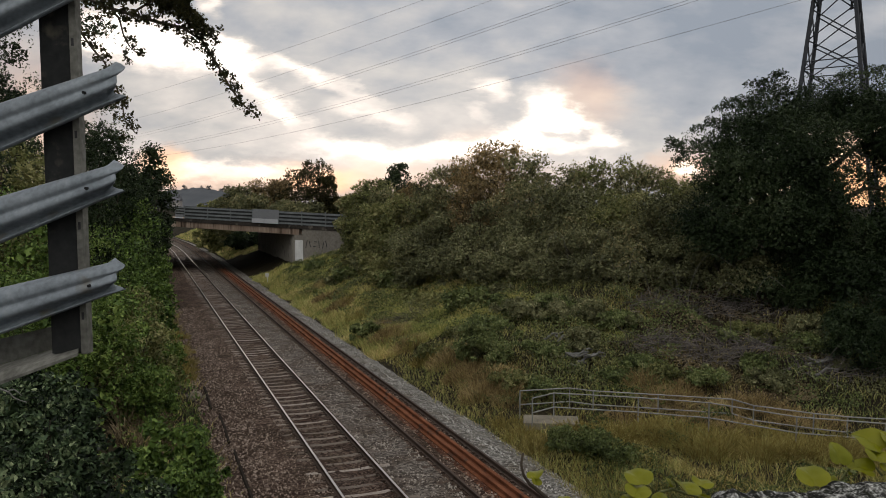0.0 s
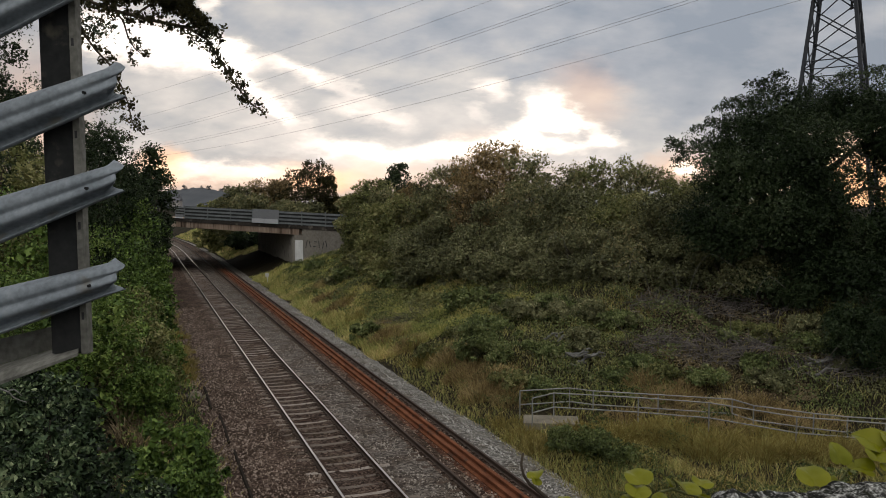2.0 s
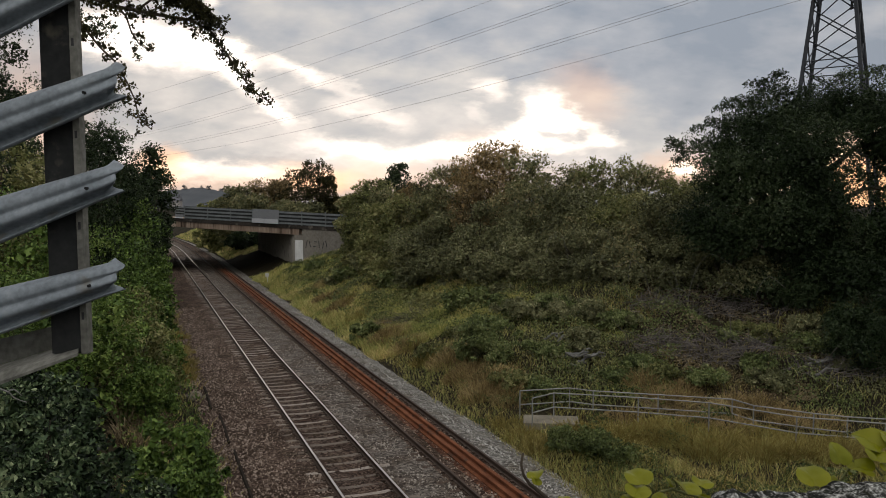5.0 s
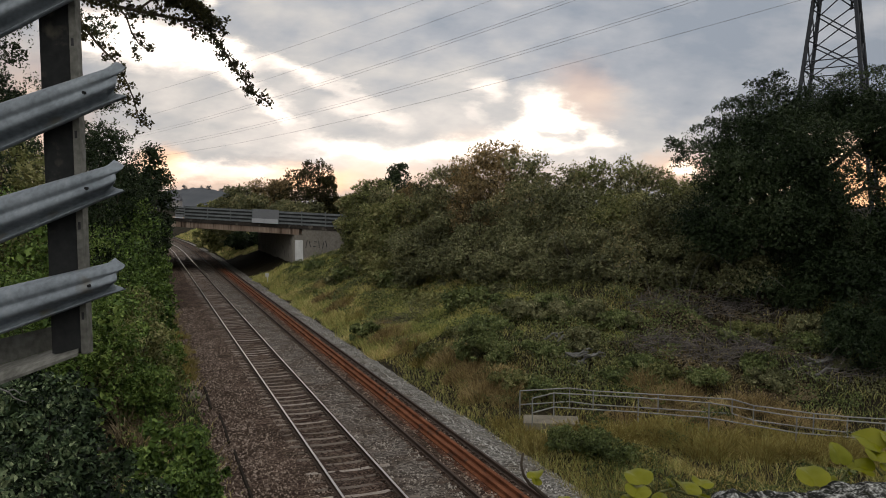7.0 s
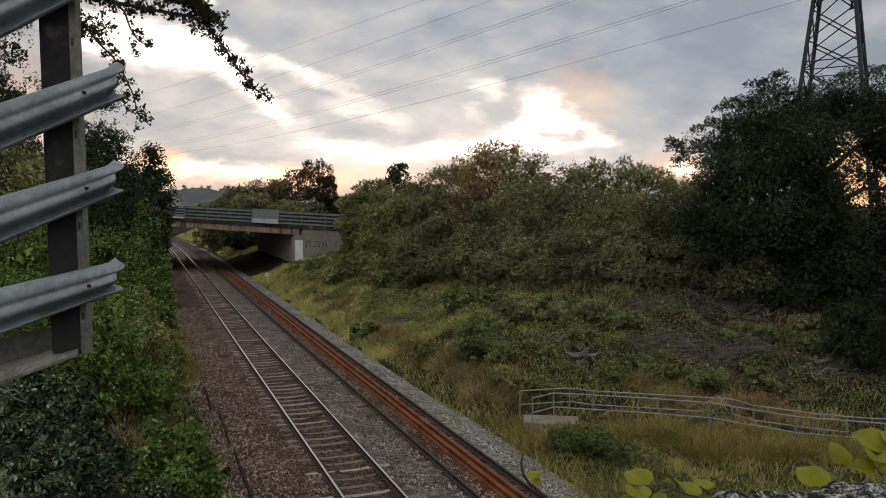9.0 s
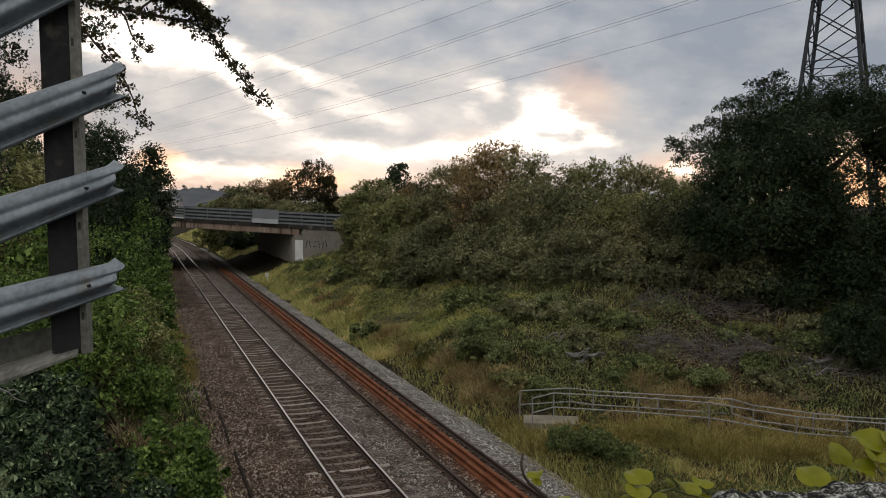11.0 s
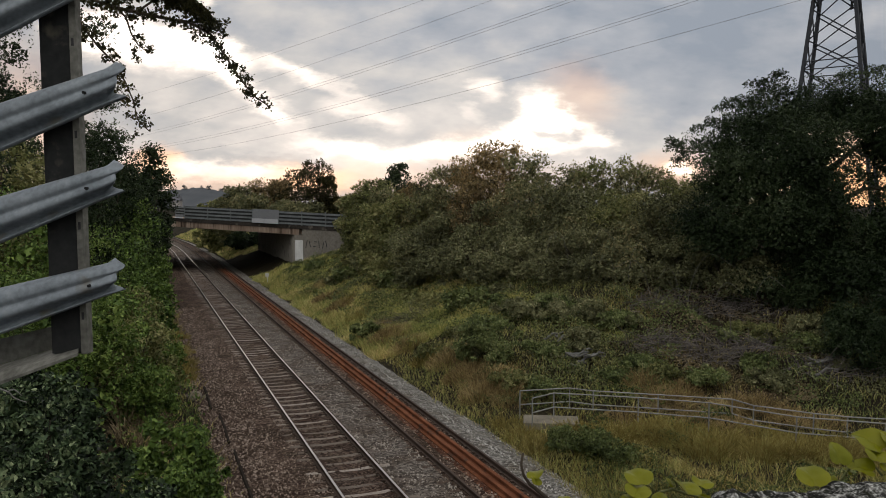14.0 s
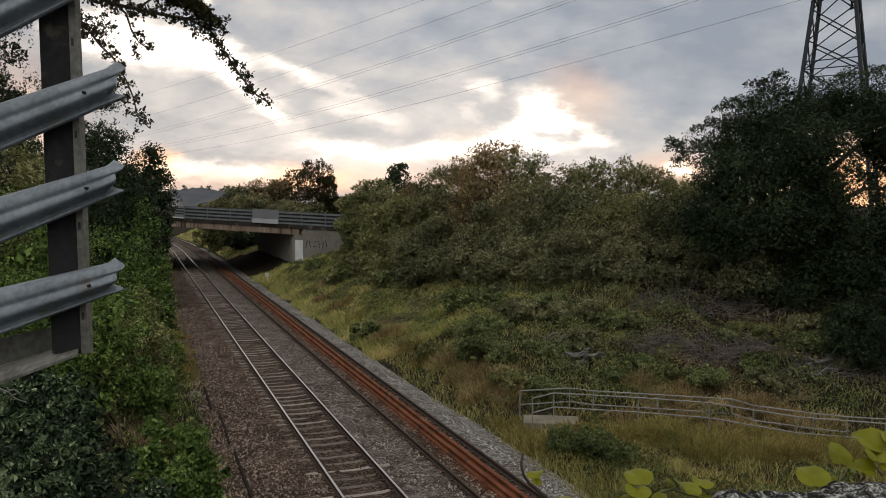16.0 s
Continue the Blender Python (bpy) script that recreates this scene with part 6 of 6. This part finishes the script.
grass("far_bank_grass", -75, -10, 84, 190, 150000, 0.5, 0.012, L_GRASS, "rough green grass on the bank beyond the bridge", 14,
      lambda x, y, g: (across(x, y) > 5.6) & (across(x, y) < 17))
grass("dry_verge_grass", -32, -2, 16, 75, 60000, 0.6, 0.008, L_DRYGRASS, "straw-coloured grass tufts beside the track", 24,
      lambda x, y, g: (across(x, y) < -2.95 - g.uniform(0, 0.3, len(x))) & (across(x, y) > -4.3) & patchy(x, y, 0.55, 0.1))
grass("verge_grass", -40, 0, 14, 95, 90000, 0.4, 0.008, L_GRASS, "grass along the edge of the left bank", 4,
      lambda x, y, g: (across(x, y) < -3.2 - g.uniform(0, 0.4, len(x))) & (across(x, y) > -6))


def tufts(name, spots, count, tall, material, label, seed):
    """Bushy tufts of fine stalks that fan out from each spot (x, y, radius)."""
    gen = np.random.default_rng(seed)
    cs, hs, out = [], [], []
    for x, y, r in spots:
        n = int(count * r * r)
        a, q = gen.uniform(0, 2 * np.pi, n), np.sqrt(gen.uniform(0, 1, n))
        px, py = x + r * q * np.cos(a) * 1.2, y + r * q * np.sin(a)
        cs.append(np.stack([px, py, ground_z(px, py)], axis=1))
        hs.append(tall * trodden(px, py) * gen.uniform(0.5, 1.2, n) * (1.1 - 0.6 * q))
        out.append(np.stack([np.cos(a) * q, np.sin(a) * q, np.zeros(n)], axis=1))
    c, h, o = np.concatenate(cs), np.concatenate(hs)[:, None], np.concatenate(out)
    n = len(c)
    d = unit(gen.normal(size=(n, 3)) * np.array([0.35, 0.35, 0.1]) + 0.4 * o + np.array([0, 0, 1]))
    w = unit(np.cross(d, gen.normal(size=(n, 3)))) * 0.006 * gen.uniform(0.6, 1.5, n)[:, None] * (0.6 + c[:, 1:2] / 40)
    mid = c + d * h * 0.6
    tip = mid + unit(d + 0.9 * o + gen.normal(size=(n, 3)) * 0.3) * h * 0.45
    v = np.stack([c - w, c + w, mid + w, mid - w, tip + w * 0.9, tip - w * 0.9], axis=1).reshape(-1, 3)
    i = np.arange(n)[:, None] * 6
    f = np.concatenate([i + np.array([q]) for q in ((0, 1, 2), (0, 2, 3), (3, 2, 4), (3, 4, 5))])
    return tagged(new(name, mesh_from(name, v, f, material)), label, "grass", kind="stuff")


tufts("dry_tufts", [(-2.87, 41.16, 1.0), (-1.69, 38.46, 0.8), (-3.83, 43.36, 0.8), (0.41, 34.16, 0.9), (1.09, 31.95, 0.9), (1.85, 30.65, 1.0), (2.36, 29.84, 0.8), (1.46, 29.63, 0.7), (-8.64, 57.2, 0.9), (-7.17, 52.58, 0.8), (-9.96, 62.32, 0.9), (2.58, 28.63, 0.6), (8.08, 27.34, 0.8), (6.24, 26.42, 0.7), (8.93, 26.23, 0.7), (7.58, 28.56, 0.6), (8.88, 27.95, 0.6), (9.84, 25.52, 0.6), (11.03, 26.33, 0.7), (11.93, 25.93, 0.7), (10.13, 26.84, 0.6), (12.94, 25.63, 0.6)], 1500, 0.66, L_TUFT, "orange-brown dead grass tufts on the bank", 41)
tufts("straw_tufts", [(10.46, 24.72, 0.8), (11.33, 23.82, 0.7), (8.9, 25.02, 0.7), (7.2, 25.62, 0.7), (5.54, 25.02, 0.6), (2.56, 25.2, 0.5), (2.99, 24.1, 0.5), (2.31, 26.71, 0.5), (12.15, 23.31, 0.6), (7.78, 23.31, 0.6), (-5.15, 48.29, 0.7), (-6.75, 53.0, 0.7), (-0.63, 35.25, 0.7), (-15.3, 44.0, 0.5), (-13.5, 39.2, 0.5), (-12.5, 36.7, 0.55), (-11.9, 35.0, 0.5), (-11.4, 33.5, 0.45)], 1300, 0.6, L_DRYGRASS, "pale straw grass tufts beside the walkway", 42)
tufts("tall_straw", [(4.6 + 0.72 * k, 25.75 - 0.4 * (0.7 + 0.72 * k) - 0.45 * (k % 2) - 0.3 * (k % 3), 0.62) for k in range(13)], 1700, 0.78, L_DRYGRASS, "tall upright straw grass in front of the walkway", 45)
tufts("dead_stalks", [(-8.21, 19.97, 0.5), (-8.49, 21.76, 0.6), (-9.05, 21.48, 0.6), (-9.61, 23.87, 0.6), (-10.07, 26.36, 0.6), (-10.91, 27.67, 0.7), (-10.6, 25.58, 0.7), (-11.6, 28.39, 0.7), (-12.42, 31.38, 0.7), (-9.53, 24.46, 0.6)], 1100, 0.7, L_STALK, "brown dead stalks among the brambles", 43)


def cover(name, x0, x1, y0, y1, count, size, rise, material, label, seed, where):
    gen = np.random.default_rng(seed)
    y = y0 + (y1 - y0) * gen.uniform(0, 1, count) ** 1.5
    x = gen.uniform(x0, x1, count)
    keep = where(x, y) & open_sky(x, y)
    x, y = x[keep], y[keep]
    n = len(x)
    lump = 0.5 + 0.5 * np.sin(x * 2.1 + np.sin(y * 1.3)) * np.sin(y * 1.7 + 0.8 * x)
    c = np.stack([x, y, ground_z(x, y) + rise * lump * gen.uniform(0.2, 1.0, n)], axis=1)
    v, f = leaves_at(c, size * (0.6 + y / 60), None, gen, 0.6, 0.9)
    return tagged(new(name, mesh_from(name, v, f, material)), label, "weeds", kind="stuff")


cover("bank_weeds", -30, 32, 22, 80, 420000, 0.1, 0.65, L_WEED, "low green weeds and nettles over the bank", 8,
      lambda x, y: (across(x, y) > 6.8) & (across(x, y) < 23) & (y > 28 - 0.22 * (x - 3.8)) & patchy(x, y, 0.55, -0.15) & ((x < 8) | patchy(x, y, 0.8, -0.1)))
cover("bank_bramble", -30, 32, 24, 80, 330000, 0.1, 0.65, L_GREY, "grey-green brambles creeping over the bank", 9,
      lambda x, y: (across(x, y) > 7.5) & (across(x, y) < 24) & (y > 29 - 0.22 * (x - 3.8)) & patchy(x + 7, y + 3, 0.5, 0.0))
cover("bank_nettles", -30, 32, 24, 75, 300000, 0.1, 0.75, L_LIME, "yellow-green nettles and seedlings over the bank", 19,
      lambda x, y: (across(x, y) > 6.4) & (across(x, y) < 14) & (y > 28 - 0.22 * (x - 3.8)) & patchy(x + 3, y - 5, 0.75, 0.15))
cover("dead_litter", 7, 20, 27, 37, 42000, 0.085, 0.3, L_STALK, "dead brown stems and leaf litter on the bank", 39,
      lambda x, y: patchy(x, y, 0.6, 0.0) | patchy(x + 5, y, 0.9, 0.35))
cover("walkway_weeds", 0, 14, 16.5, 28, 70000, 0.09, 0.5, L_DIM, "low green weeds among the dry grass", 29,
      lambda x, y: (across(x, y) > 5.6) & (y < 28 - 0.22 * (x - 3.8)) & (patchy(x, y, 1.1, 0.25) | ((y < 20.5) & patchy(x, y, 0.8, -0.35))))
cover("left_undergrowth", -45, 0, 8, 95, 70000, 0.14, 0.8, L_GREEN, "leafy undergrowth over the left bank", 10,
      lambda x, y: (across(x, y) < -3.5) & (across(x, y) > -15))


def motions():
    walk(clouds, [(0.0, pose(0, 0, EYE_Z, 0, 0, -0.32)), (16.0, pose(0, 0, EYE_Z, 0, 0, 0.32))])
    rows = [(0.0, -0.0245, 0.0741, 3.9), (0.5, -0.0167, 0.0016, 2.32), (1.0, 0.0206, 0.0587, 2.28), (1.5, -0.0026, 0.0094, -1.42), (2.0, -0.0053, 0.0249, 2.02), (2.5, 0.0081, -0.0087, -0.56), (3.0, -0.0095, 0.0372, 0.31), (3.5, -0.0195, -0.0368, -0.43), (4.0, 0.0029, 0.0489, 1.16), (4.7, 0.006, -0.01, 0.5), (5.2, 0.01, 0.015, -0.6), (5.8, 0.004, -0.004, 0.4), (6.5, 0.0174, 0.0606, 1.69), (7.0, 0.0106, 0.0173, 0.21), (7.5, -0.0038, 0.0147, 0.31), (8.0, 0.0, -0.0, 0.0), (8.5, 0.0054, 0.0221, -0.02), (9.0, 0.0014, 0.0298, -0.4), (9.6, 0.006, -0.012, 0.3), (10.1, 0.008, 0.006, -0.5), (10.7, 0.004, -0.004, 0.2), (11.1, 0.006, 0.004, -0.3), (11.5, 0.0096, 0.0202, 1.02), (12.0, 0.007, 0.0394, 0.26), (12.5, 0.0109, 0.0559, 1.92), (13.0, 0.0058, 0.0143, 0.69), (13.5, 0.0107, 0.054, 1.21), (14.0, 0.0106, 0.0147, 0.57), (14.5, 0.0117, 0.0406, 1.72), (15.0, 0.014, 0.0458, 0.48), (15.5, 0.0151, 0.038, 0.99), (16.0, 0.0136, 0.0377, 0.71)]
    walk(branch, [(t, pose(BRANCH_AT.x + dx, BRANCH_AT.y, BRANCH_AT.z + dz, 0, turn, 0)) for t, dx, dz, turn in rows])


motions()
